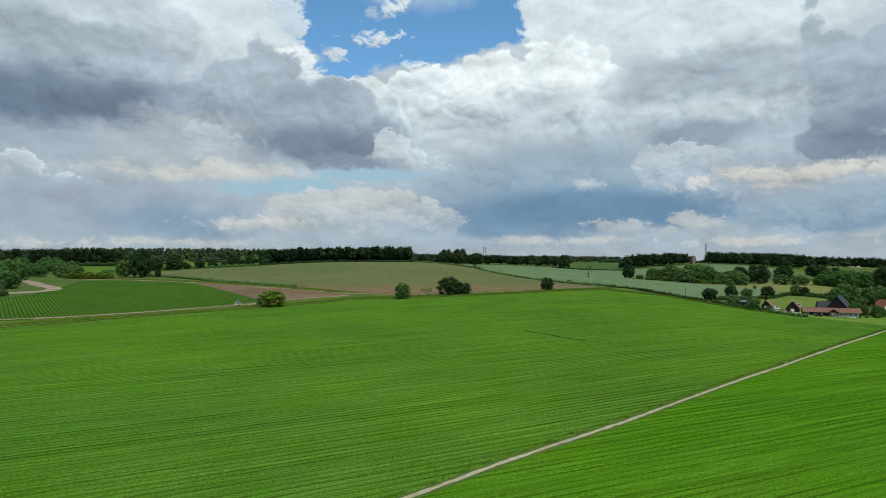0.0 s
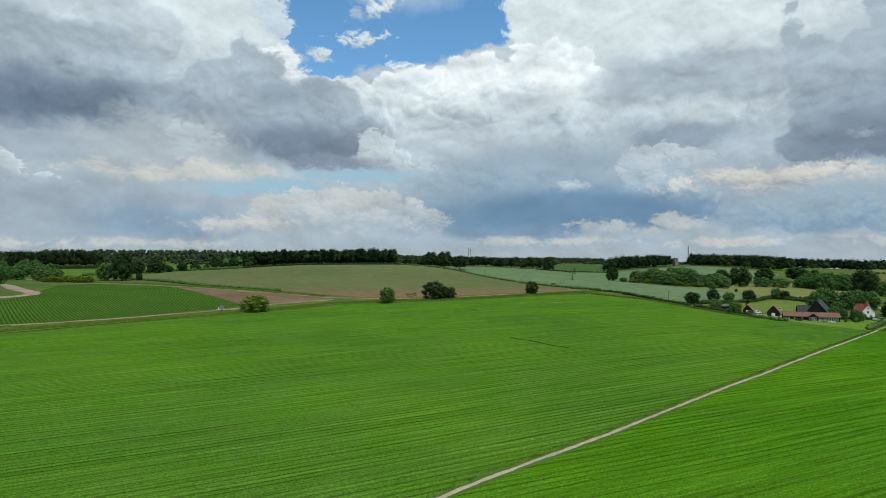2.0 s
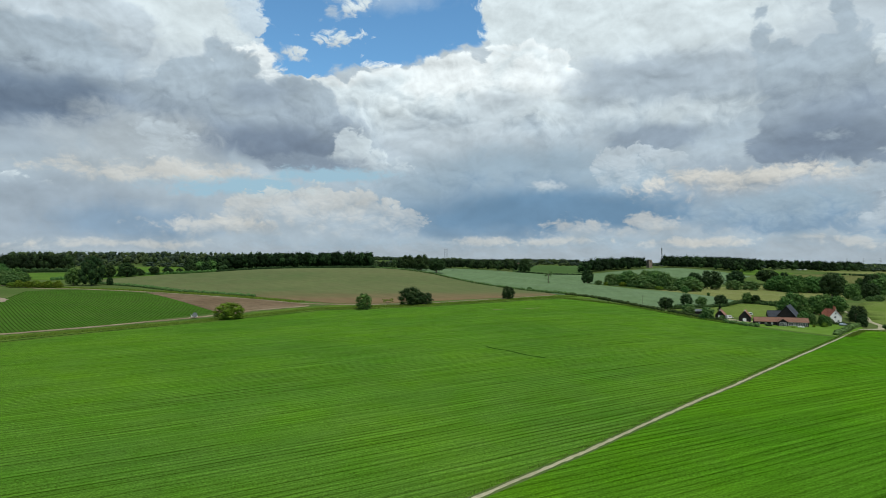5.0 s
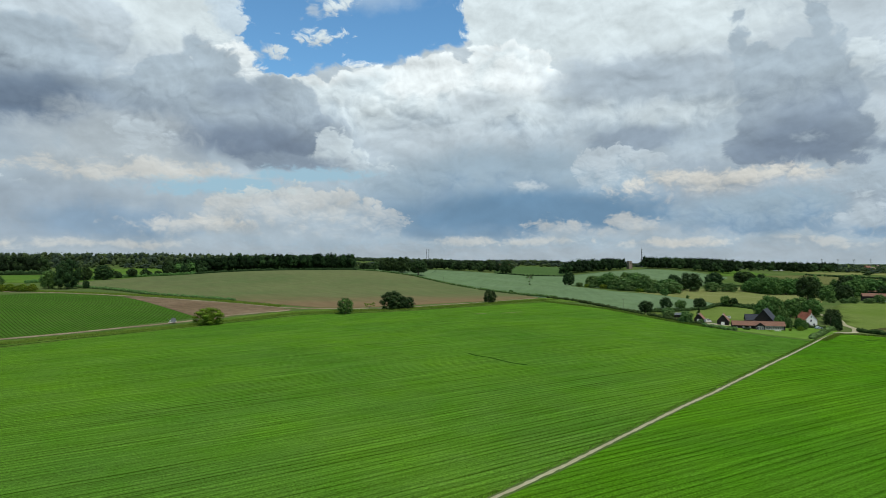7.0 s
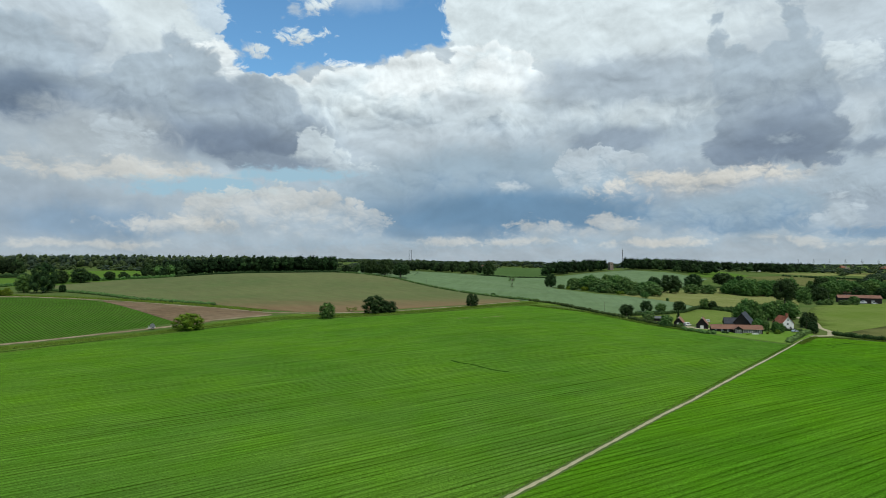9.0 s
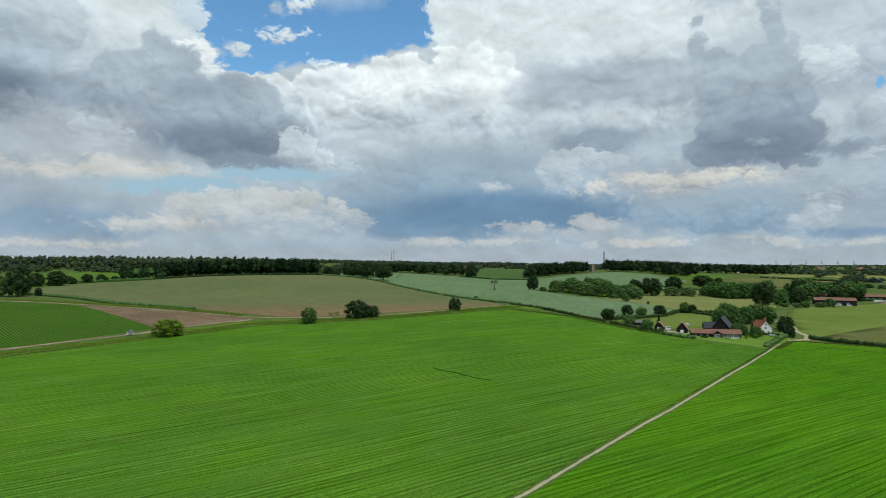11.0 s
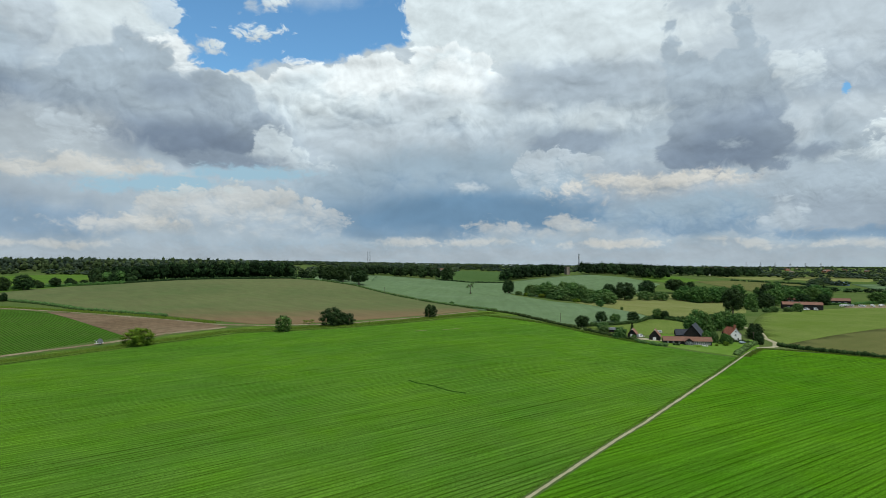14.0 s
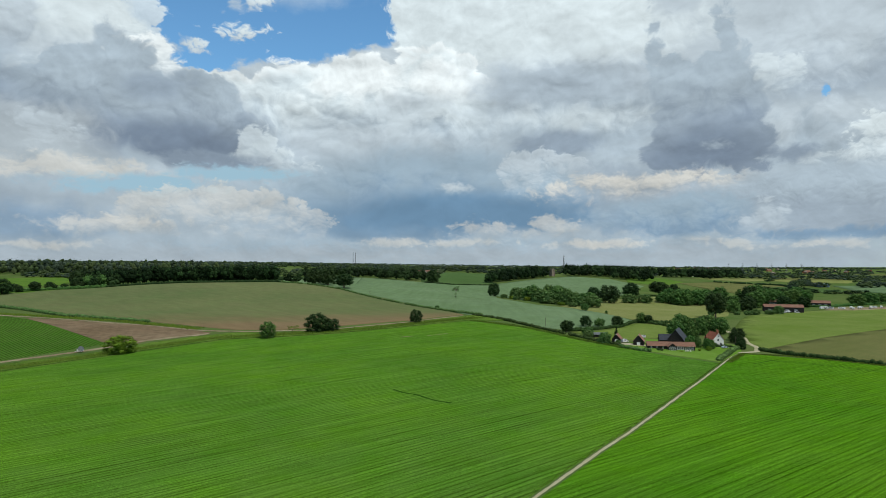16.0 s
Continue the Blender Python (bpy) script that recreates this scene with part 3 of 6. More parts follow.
M_BROWNP = soil_or_crop("brown_pasture", (0.126, 0.136, 0.046), (0.157, 0.157, 0.060), (0.101, 0.130, 0.038), patch=0.02, streak=0.15, grainy=0.32)
M_YELLOW = soil_or_crop("yellow_crop", (0.185, 0.215, 0.06), (0.225, 0.24, 0.08), (0.15, 0.19, 0.06), streak=0.1)
M_LAWN = soil_or_crop("mown_lawn", (0.099, 0.209, 0.022), (0.143, 0.242, 0.044), (0.132, 0.198, 0.044), patch=0.05, streak=0.1, bump=0.2)
M_OAK = foliage("oak_leaves", (0.030, 0.078, 0.020), (0.098, 0.190, 0.046))
M_DARKLEAF = foliage("dark_leaves", (0.015, 0.034, 0.012), (0.040, 0.072, 0.022))
M_LIGHTLEAF = foliage("light_leaves", (0.075, 0.130, 0.012), (0.150, 0.215, 0.022))
M_DARKHEDGE = foliage("dark_hedge_leaves", (0.022, 0.045, 0.012), (0.058, 0.095, 0.026))
M_PINE = foliage("pine_needles", (0.007, 0.016, 0.006), (0.015, 0.029, 0.009))
M_HEDGE = foliage("hedge_leaves", (0.048, 0.104, 0.026), (0.120, 0.195, 0.060))
# distance haze is mixed into this leaf colour as a blue-grey tint
M_FARHAZE = foliage("hazed_far_leaves", (0.027, 0.044, 0.030), (0.050, 0.074, 0.044), 0.02)
M_BARK = worn("bark", (0.09, 0.07, 0.05), (0.14, 0.115, 0.09), 1.5)

# ---- ground: one sheet to the horizon ----
def steps(lo, hi, fine_lo, fine_hi, fine):
    out, s = [], fine_lo
    while s < fine_hi:
        out.append(s)
        s += fine
    k, s = fine, fine_hi
    while s < hi:
        out.append(s)
        k *= 1.18
        s += k
    out.append(hi)
    k, s = fine, fine_lo
    while s > lo:
        k *= 1.18
        s -= k
        out.insert(0, max(s, lo))
    return out


gx = steps(-4800, 4800, -620, 760, 16)
gy = steps(-900, 4850, -40, 1320, 16)
verts = [(x, y, land(x, y)) for y in gy for x in gx]
nx = len(gx)
faces = [(j * nx + i, j * nx + i + 1, (j + 1) * nx + i + 1, (j + 1) * nx + i) for j in range(len(gy) - 1) for i in range(nx - 1)]
tagged(new("ground", mesh_from("ground", verts, faces, M_GROUND, True)), "rolling farmland of rough olive-green grass", "ground", kind="structure")


def inside(x, y, poly):
    hit = False
    for (ax, ay), (bx, by) in zip(poly, poly[1:] + poly[:1]):
        if (ay > y) != (by > y) and x < (bx - ax) * (y - ay) / (by - ay) + ax:
            hit = not hit
    return hit


def field(name, poly, mat, label, lift=0.2, step=12.0, category="field"):
    """A sheet of crop or grass laid over the land, cut to its outline, with an edge down to the soil."""
    xs, ys = [p[0] for p in poly], [p[1] for p in poly]
    x0, x1, y0, y1 = min(xs), max(xs), min(ys), max(ys)
    nu, nv = max(2, int((x1 - x0) / step)), max(2, int((y1 - y0) / step))
    bm = bmesh.new()
    grid = [[bm.verts.new((x0 - 1 + (x1 - x0 + 2) * i / nu, y0 - 1 + (y1 - y0 + 2) * j / nv, 0)) for i in range(nu + 1)] for j in range(nv + 1)]
    for j in range(nv):
        for i in range(nu):
            bm.faces.new((grid[j][i], grid[j][i + 1], grid[j + 1][i + 1], grid[j + 1][i]))
    for (ax, ay), (bx, by) in zip(poly, poly[1:] + poly[:1]):
        near = [f for f in bm.faces]
        geom = near + list(bm.edges) + list(bm.verts)
        bmesh.ops.bisect_plane(bm, geom=geom, dist=1e-4, plane_co=(ax, ay, 0), plane_no=(by - ay, ax - bx, 0))
    out = []
    for f in bm.faces:
        c = f.calc_center_median()
        if not inside(c.x, c.y, poly):
            out.append(f)
    bmesh.ops.delete(bm, geom=out, context="FACES")
    rim = [e for e in bm.edges if e.is_boundary]
    low = bmesh.ops.extrude_edge_only(bm, edges=rim)["geom"]
    low = {v for v in low if isinstance(v, bmesh.types.BMVert)}
    for v in bm.verts:
        v.co.z = land(v.co.x, v.co.y) + (-0.3 if v in low else lift)
    me = bm_mesh(name, bm, mat)
    me.polygons.foreach_set("use_smooth", [True] * len(me.polygons))
    return tagged(new(name, me), label, category, kind="structure")


def ribbon(name, line, width, mat, label, lift=0.08, category="track", ragged=0.25, step=3.0):
    """A strip laid along a line on the land, with ragged edges."""
    pts = []
    for (ax, ay), (bx, by) in zip(line, line[1:]):
        n = max(1, int(math.hypot(bx - ax, by - ay) / step))
        pts += [(ax + (bx - ax) * i / n, ay + (by - ay) * i / n) for i in range(n)]
    pts.append(line[-1])
    verts, faces = [], []
    for i, (x, y) in enumerate(pts):
        ax, ay = pts[max(0, i - 1)]
        bx, by = pts[min(len(pts) - 1, i + 1)]
        d = math.hypot(bx - ax, by - ay) or 1
        ox, oy = -(by - ay) / d, (bx - ax) / d
        for k, s in enumerate((-1, -0.5, 0, 0.5, 1)):
            r = s * width / 2 * (1 + (ragged * R.uniform(-1, 1) if abs(s) == 1 else 0))
            px, py = x + ox * r, y + oy * r
            verts.append((px, py, land(px, py) + lift * (0.2 if abs(s) == 1 else 1)))
        if i:
            for k in range(4):
                a = (i - 1) * 5 + k
                faces.append((a, a + 1, a + 6, a + 5))
    return tagged(new(name, mesh_from(name, verts, faces, mat, True)), label, category, kind="structure")


# ---- the near cereal fields: drilled in passes, with furrows between them ----
EDGE = [(-420, 70), (-212, 284), (-187, 309), (-157, 352), (-129, 386), (-104, 410), (-74, 430), (-57, 441), (-18, 438), (20, 441), (62, 456), (126, 491),
        (163, 447), (183, 393), (203, 359), (214, 338), (227, 318)]
WALK = [(-86, 14), (-6, 91), (11, 107.5), (38, 131), (83, 173), (103, 191), (135, 222), (177, 264), (228, 317.5)]


def furrows(name, poly, turn, mat, label, step, count, deep):
    """Rows that run at turn degrees across the polygon; each row is sampled from edge to edge."""
    c, s = math.cos(radians(turn)), math.sin(radians(turn))
    uv = [(x * c + y * s, -x * s + y * c) for x, y in poly]
    v0, v1 = min(p[1] for p in uv), max(p[1] for p in uv)
    verts, faces, last = [], [], None
    v = v0 + 0.05
    while v < v1:
        cuts = []
        for (au, av), (bu, bv) in zip(uv, uv[1:] + uv[:1]):
            if (av > v) != (bv > v):
                cuts.append(au + (bu - au) * (v - av) / (bv - av))
        if len(cuts) >= 2:
            u0, u1 = min(cuts), max(cuts)
            row = len(verts)
            for i in range(count + 1):
                u = u0 + (u1 - u0) * i / count
                x, y = u * c - v * s, u * s + v * c
                seam = abs(((v + 0.25 * noise.noise((u * 0.02, 0, 3))) / 3.7) % 1 - 0.5) * 2
                pass_no = math.floor(v / 3.7)
                bite = max(0.0, noise.noise((u * 0.012, pass_no * 0.37, 1.3)) + 0.35)
                h = 0.24 - deep * bite * max(0.0, 1 - seam / 0.5)
                h += 0.09 * noise.noise((u * 0.02, v * 0.55, 9)) + 0.09 * noise.noise((u * 0.06, v * 0.35, 0))
                if i in (0, count):
                    h = -0.1
                verts.append((x, y, land(x, y) + h))
            if last is not None:
                faces += [(last + i, last + i + 1, row + i + 1, row + i) for i in range(count)]
            last = row
        far = max(0.0, min(1.0, (math.hypot(v, 0) - 60) / 260))
        v += step * (1 + 0.9 * far)
    return tagged(new(name, mesh_from(name, verts, faces, mat, True)), label, "field", kind="stuff")


furrows("cereal_field", EDGE + [(x - 0.7, y + 0.7) for x, y in WALK[::-1]] + [(-300, -160)], 28, M_CROP, "bright green young cereal crop drilled in long rows", 0.42, 190, 0.19)
EAST = [(229.5, 317), (262, 345), (270, 341), (297, 318), (318, 286), (420, 150), (420, -80), (-60, -80), (-88, 8)]
furrows("cereal_field", [(x + 0.7, y - 0.7) for x, y in WALK] + EAST, 24, M_CROP2, "bright green cereal crop beyond a trodden footpath", 0.42, 150, 0.16)
ribbon("footpath", WALK + [(250, 340), (266, 354)], 1.0, M_TRACK, "trodden pale earth footpath through the cereal field", 0.06, "footpath", 0.3, 1.5)

M_SAND = soil_or_crop("sandy_track", (0.30, 0.25, 0.18), (0.38, 0.33, 0.25), (0.24, 0.17, 0.11), patch=0.06, streak=0.3, grainy=0.25)

# ---- verges, tracks and fields ----
BACK = [(-560, 55), (-208, 332), (-175, 367), (-156, 394), (-122, 421), (-103, 444), (-75, 461), (-52, 468), (-19, 458), (13, 459), (70, 481), (136, 531)]
field("verge", EDGE[:11] + [(126, 491), (158, 492)] + [(150, 520)] + BACK[::-1],
      M_VERGE, "rank tufted grass verge along the cereal field", 0.45, 6, "verge")
field("crop_field", [(-224, 322), (-420, 180), (-470, 300), (-330, 420), (-301, 440), (-299, 460), (-312, 515), (-352, 612), (-330, 628), (-300, 622), (-250, 596), (-218, 563), (-176, 508), (-130, 449), (-154, 423), (-179, 388), (-201, 362)],
      M_ROWCROP, "dark green root crop in straight ridges", 0.25, 8)
field("ploughed_strip", [(-218, 563), (-176, 508), (-130, 449), (-119, 432), (-105, 455), (-88, 467), (-69, 474), (-83, 487), (-118, 514), (-155, 535), (-232, 585)],
      M_SOIL, "bare reddish-brown ploughed strip", 0.2, 8)
ribbon("farm_track", [(-520, 770), (-431, 706), (-365, 655), (-322, 646), (-272, 617), (-212, 577), (-153, 537), (-119, 516), (-79, 486), (-44, 472), (13, 462), (72, 487), (128, 530)], 3.2, M_DIRT, "pale dry farm track at the foot of the hill field", 0.34, ragged=0.5)
ribbon("farm_track", [(-410, 200), (-205, 345), (-181, 375), (-161, 402), (-130, 431), (-107, 455), (-70, 470)], 4.0, M_DIRT, "pale rutted track beside the root crop", 0.5, ragged=0.5)
ribbon("sandy_track", [(-440, 650), (-392, 600), (-360, 560), (-336, 533), (-322, 520), (-311, 508), (-306, 495), (-308, 482), (-318, 468), (-335, 455)], 12, M_SAND, "wide sandy turning of a farm track", 0.45)
field("hill_field", [(-376, 815), (-345, 740), (-270, 662), (-177, 570), (-124, 537), (-53, 481), (-20, 472), (14, 476), (77, 499), (131, 538), (118, 622), (85, 721), (37, 797), (-6, 847), (-45, 885), (-150, 902), (-262, 896), (-325, 908), (-370, 872)],
      M_HILL, "thin grey-green crop on a low hill", 0.3, 12)
field("wheat_field", [(110, 1400), (36, 797), (86, 721), (120, 622), (134, 540), (146, 529), (168, 457), (189, 441), (215, 450), (263, 476), (266, 511), (266, 553), (261, 609), (242, 658), (239, 796), (314, 1085), (203, 1172)],
      M_WHEAT, "pale blue-green wheat field", 0.3, 14)
field("wheat_field", [(-45, 890), (-6, 850), (36, 797), (110, 1400), (60, 1480), (-60, 1480)], M_WHEAT, "pale blue-green wheat behind a hilltop hedge", 0.25, 16)
field("crop_field", [(299, 1760), (427, 1800), (417, 1435), (325, 1111), (247, 1103), (203, 1174)], M_DARKCROP, "dark green crop field on rising ground", 0.35, 25)
field("wheat_field", [(325, 1101), (406, 1165), (545, 1270), (598, 1193), (582, 1031), (394, 786), (328, 755), (260, 770), (256, 870)], M_WHEAT, "pale wheat field beneath a wood", 0.4, 16)
field("meadow", [(-640, 850), (-400, 800), (-345, 872), (-300, 930), (-330, 985), (-440, 975), (-620, 930)], M_BRIGHT, "bright green meadow seen between trees", 0.3, 20, "meadow")
field("meadow", [(-475, 1000), (-400, 1012), (-392, 1100), (-462, 1420), (-540, 1500), (-620, 1300), (-560, 1080)], M_BRIGHT, "bright green meadow in a clearing of the woods", 0.3, 25, "meadow")
field("meadow", [(694, 1317), (767, 1309), (748, 1168), (629, 1054), (598, 1123)], M_BRIGHT, "bright green meadow", 0.3, 20, "meadow")
field("ploughed_field", [(711, 1129), (833, 1196), (940, 1128), (894, 987), (700, 794), (664, 895)], M_BROWNP, "brown-green stubble field", 0.3, 20)
field("crop_field", [(1184, 1526), (1271, 1482), (1249, 1244), (1141, 1165), (1052, 1226), (1020, 1315)], M_YELLOW, "pale yellow-green crop field", 0.3, 25)
field("pasture", [(268, 466), (306, 462), (400, 549), (559, 766), (543, 863), (388, 775), (316, 729), (262, 640), (266, 553)], M_DRY, "dry straw-green pasture", 0.2, 14, "pasture")
field("paddock", [(186, 436), (210, 440), (260, 474), (287, 455), (258, 414), (222, 404), (200, 400)], M_PASTURE, "small green paddock behind the farm", 0.25, 8, "paddock")
field("pasture", [(298, 390), (328, 442), (480, 619), (600, 662), (760, 640), (560, 400), (437, 410), (338, 378), (283, 357)], M_PASTURE, "open olive-green grazing pasture", 0.25, 14, "pasture")
field("pasture", [(437, 409), (338, 377), (283, 356), (297, 336), (318, 299), (470, 200), (640, 330), (560, 399)], M_BROWNP, "brown worn grazing pasture", 0.3, 14, "pasture")
field("lawn", [(196, 379), (230, 408), (262, 386), (281, 374), (268, 355), (228, 321), (215, 340), (205, 360)], M_LAWN, "mown lawn round the farm", 0.3, 6, "lawn")
ribbon("lane", [(262, 350), (277, 352), (288, 366), (292, 380), (303, 398), (310, 430)], 3.4, M_TRACK, "pale gravel lane past the farmhouse", 0.36, "lane", 0.1)


# ditch shade along the verge, painted as two strips of dark grass
M_DITCHSHADE = soil_or_crop("ditch_shade_grass", (0.022, 0.058, 0.008), (0.040, 0.085, 0.014), (0.06, 0.11, 0.02), patch=0.08, streak=0.3, bump=0.9, grainy=0.45)


def beside(line, off):
    """The line moved off metres to its left."""
    out = []
    for k, (x, y) in enumerate(line):
        (ax, ay), (bx, by) = line[max(0, k - 1)], line[min(len(line) - 1, k + 1)]
        d = math.hypot(bx - ax, by - ay)
        out.append((x - (by - ay) / d * off, y + (bx - ax) / d * off))
    return out


for off, wide in ((1.6, 2.0), (9.5, 2.4)):
    ribbon("grass_strip", beside(EDGE[1:12], off), wide, M_DITCHSHADE, "grass strip coloured dark as ditch shade along the field verge", 0.6, "verge", 0.5, 2.0)

# ---- patchwork of small fields on the far plain ----
P = np.random.default_rng(41)
for k in range(16):
    b_, d_ = radians(P.uniform(30, 50)), P.uniform(1250, 2900)
    x, y, w, h, t = d_ * math.sin(b_), d_ * math.cos(b_), P.uniform(90, 220), P.uniform(70, 160), P.uniform(-0.6, 0.6)
    c_, s_ = math.cos(t), math.sin(t)
    field("far_field", [(x + u * w * c_ - v * h * s_, y + u * w * s_ + v * h * c_) for u, v in ((-0.5, -0.5), (0.5, -0.45), (0.45, 0.5), (-0.5, 0.4))],
          (M_DARKCROP, M_WHEAT, M_BROWNP, M_DRY, M_BRIGHT)[k % 5], "small far field between hedgerows", 0.5 + 0.02 * k, 30)

# ---- rank grass: tufts along the verges ----
def tufts(name, line, width, count, size, mat, label, rng):
    seg = [math.dist(a, b) for a, b in zip(line, line[1:])]
    pts = []
    for k in range(count):
        s = rng.random() * sum(seg)
        i = 0
        while i < len(seg) - 1 and s > seg[i]:
            s -= seg[i]
            i += 1
        f = s / seg[i]
        (ax, ay), (bx, by) = line[i], line[i + 1]
        o = rng.normal() * width / 3
        x, y = ax + (bx - ax) * f - (by - ay) / seg[i] * o, ay + (by - ay) * f + (bx - ax) / seg[i] * o
        pts.append((x, y, land(x, y) + 0.5))
    v, f, p = [], [], np.array(pts)
    for x, y, z in p:
        h, r = size * rng.uniform(0.5, 1.3), size * rng.uniform(0.3, 0.7)
        a = rng.uniform(0, 3.14)
        for q in (0, 1.05, 2.1):
            b = len(v)
            dx, dy = r * math.cos(a + q), r * math.sin(a + q)
            v += [(x - dx, y - dy, z - 0.5), (x + dx, y + dy, z - 0.5), (x + dx * 1.3, y + dy * 1.3, z + h * 0.8), (x - dx * 0.3, y - dy * 0.3, z + h), (x - dx * 1.3, y - dy * 1.3, z + h * 0.7)]
            f.append((b, b + 1, b + 2, b + 3, b + 4))
    return tagged(new(name, mesh_from(name, v, f, mat)), label, "grass", kind="stuff")


M_TUFT = foliage("grass_blades", (0.10, 0.19, 0.015), (0.19, 0.27, 0.05))
TG = np.random.default_rng(3)
MIDV = [(-370, 150), (-205, 310), (-164, 360), (-113, 416), (-66, 449), (-35, 450), (0, 448), (40, 456), (95, 486), (138, 512)]
tufts("rough_grass", MIDV, 9, 9000, 0.55, M_TUFT, "rank tufted grass on the field verge", TG)
tufts("rough_grass", [(-440, 718), (-322, 652), (-264, 619), (-150, 545), (-80, 492)], 7, 2500, 0.6, M_TUFT, "rank grass beside the farm track", TG)
tufts("rough_grass", [(x - 1.0, y + 1.0) for x, y in WALK[1:]], 0.8, 1500, 0.06, M_TUFT, "taller grass on the edge of the footpath", TG)
tufts("rough_grass", [(126, 492), (160, 452), (181, 397), (200, 362)], 4, 1500, 0.5, M_TUFT, "rank grass under the hedge", TG)
tufts("rough_grass", [(232, 318), (262, 346), (284, 334), (300, 312), (318, 286)], 2.5, 1200, 0.25, M_TUFT, "rank grass along the lane hedge", TG)

# ---- trees: tapered trunk with limbs, crown of many small leaf sprays ----
def sprays(points, normals, size, rng, jitter=0.5):
    """Small leaf sprays: a bent four-cornered blade at each point, turned at random about the outward way."""
    n = len(points)
    nor = normals + jitter * rng.normal(size=(n, 3))
    nor /= np.linalg.norm(nor, axis=1)[:, None] + 1e-9
    t = np.cross(nor, rng.normal(size=(n, 3)))
    t /= np.linalg.norm(t, axis=1)[:, None] + 1e-9
    b = np.cross(nor, t)
    s = (size * rng.uniform(0.6, 1.4, n))[:, None]
    v = np.stack([points - t * s, points - b * s * 0.6 + nor * s * 0.2, points + t * s, points + b * s * 0.6 + nor * s * 0.2], 1)
    return v.reshape(-1, 3), np.arange(4 * n).reshape(-1, 4)


ICO = bmesh.new()
bmesh.ops.create_icosphere(ICO, subdivisions=1, radius=1)
ICO_V = np.array([v.co[:] for v in ICO.verts])
ICO_F = np.array([[v.index for v in f.verts] for f in ICO.faces])
ICO.free()


def crown_mesh(name, clumps, leaves, size, mat, rng, core=0.68):
    """clumps: rows of centre and radii. Sprays over the outside of the clumps, and rough dark cores within."""
    c = np.array(clumps)
    vs, fs, base = [], [], 0
    area = c[:, 3] * c[:, 5]
    for row, share in zip(c, area / area.sum()):
        n = max(8, int(leaves * share))
        d = rng.normal(size=(n, 3))
        d /= np.linalg.norm(d, axis=1)[:, None]
        p = row[:3] + d * row[3:] * rng.uniform(0.78, 1.12, n)[:, None]
        keep = np.ones(n, bool)
        for other in c:
            if other is not row:
                q = (p - other[:3]) / other[3:]
                keep &= (q * q).sum(1) > 0.55
        p, d = p[keep], d[keep]
        if len(p):
            v, f = sprays(p, d, size, rng)
            vs.append(v), fs.append([list(x) for x in f + base])
            base += len(v)
        if core:
            v = row[:3] + ICO_V * row[3:] * core * rng.uniform(0.85, 1.15, (len(ICO_V), 1))
            vs.append(v), fs.append([list(x) for x in ICO_F + base])
            base += len(v)
    return mesh_from(name, np.concatenate(vs), [x for f in fs for x in f], mat)


def tube(bm, a, b, ra, rb, sides=7):
    a, b = Vector(a), Vector(b)
    w = (b - a).normalized()
    u = w.orthogonal().normalized()
    s = w.cross(u)
    rings = []
    for p, r in ((a, ra), (b, rb)):
        rings.append([bm.verts.new(p + (u * math.cos(k * 2 * math.pi / sides) + s * math.sin(k * 2 * math.pi / sides)) * r) for k in range(sides)])
    for k in range(sides):
        bm.faces.new((rings[0][k], rings[0][(k + 1) % sides], rings[1][(k + 1) % sides], rings[1][k]))
    bm.faces.new(rings[1])


def trunk_mesh(name, top, girth, limbs, spread, rng, lean=0.0):
    """A tapered trunk in three lengths with limbs that reach into the crown."""
    bm = bmesh.new()
    pts = [Vector((0, 0, -0.4)), Vector((lean * 0.3, 0.05, top * 0.35)), Vector((lean * 0.7, -0.05, top * 0.7)), Vector((lean, 0, top))]
    for k in range(3):
        tube(bm, pts[k], pts[k + 1], girth * (1 - 0.28 * k), girth * (1 - 0.28 * (k + 1)))
    for k in range(limbs):
        ang = k * 2.4 + rng.uniform(0, 0.6)
        z = top * rng.uniform(0.45, 0.95)
        r = spread * rng.uniform(0.5, 0.9)
        mid = (math.cos(ang) * r * 0.5, math.sin(ang) * r * 0.5, z + r * 0.25)
        tube(bm, (0, 0, z), mid, girth * 0.4, girth * 0.25, 5)
        tube(bm, mid, (math.cos(ang) * r, math.sin(ang) * r, z + r * 0.75), girth * 0.25, girth * 0.08, 5)
    return bm_mesh(name, bm, M_BARK)


def dome_clumps(rng, n, r, z0, z1, lump, flat=0.85):
    """Clumps over a dome from height z0 to z1 with half-width r."""
    out, zc, rz = [], z0 + (z1 - z0) * 0.45, (z1 - z0) * 0.55
    for k in range(n):
        zz = -0.72 + 1.68 * (k + rng.uniform(0.2, 0.8)) / n
        ang = k * 2.399 + rng.uniform(-0.4, 0.4)
        ring = math.sqrt(max(0.03, 1 - zz * zz)) * rng.uniform(0.6, 0.84)
        s = lump * rng.uniform(0.75, 1.25)
        out.append((ring * r * math.cos(ang), ring * r * math.sin(ang), zc + zz * rz * 0.84, s, s, s * flat))
    out.append((0, 0, zc, r * 0.6, r * 0.6, rz * 0.75))
    return out


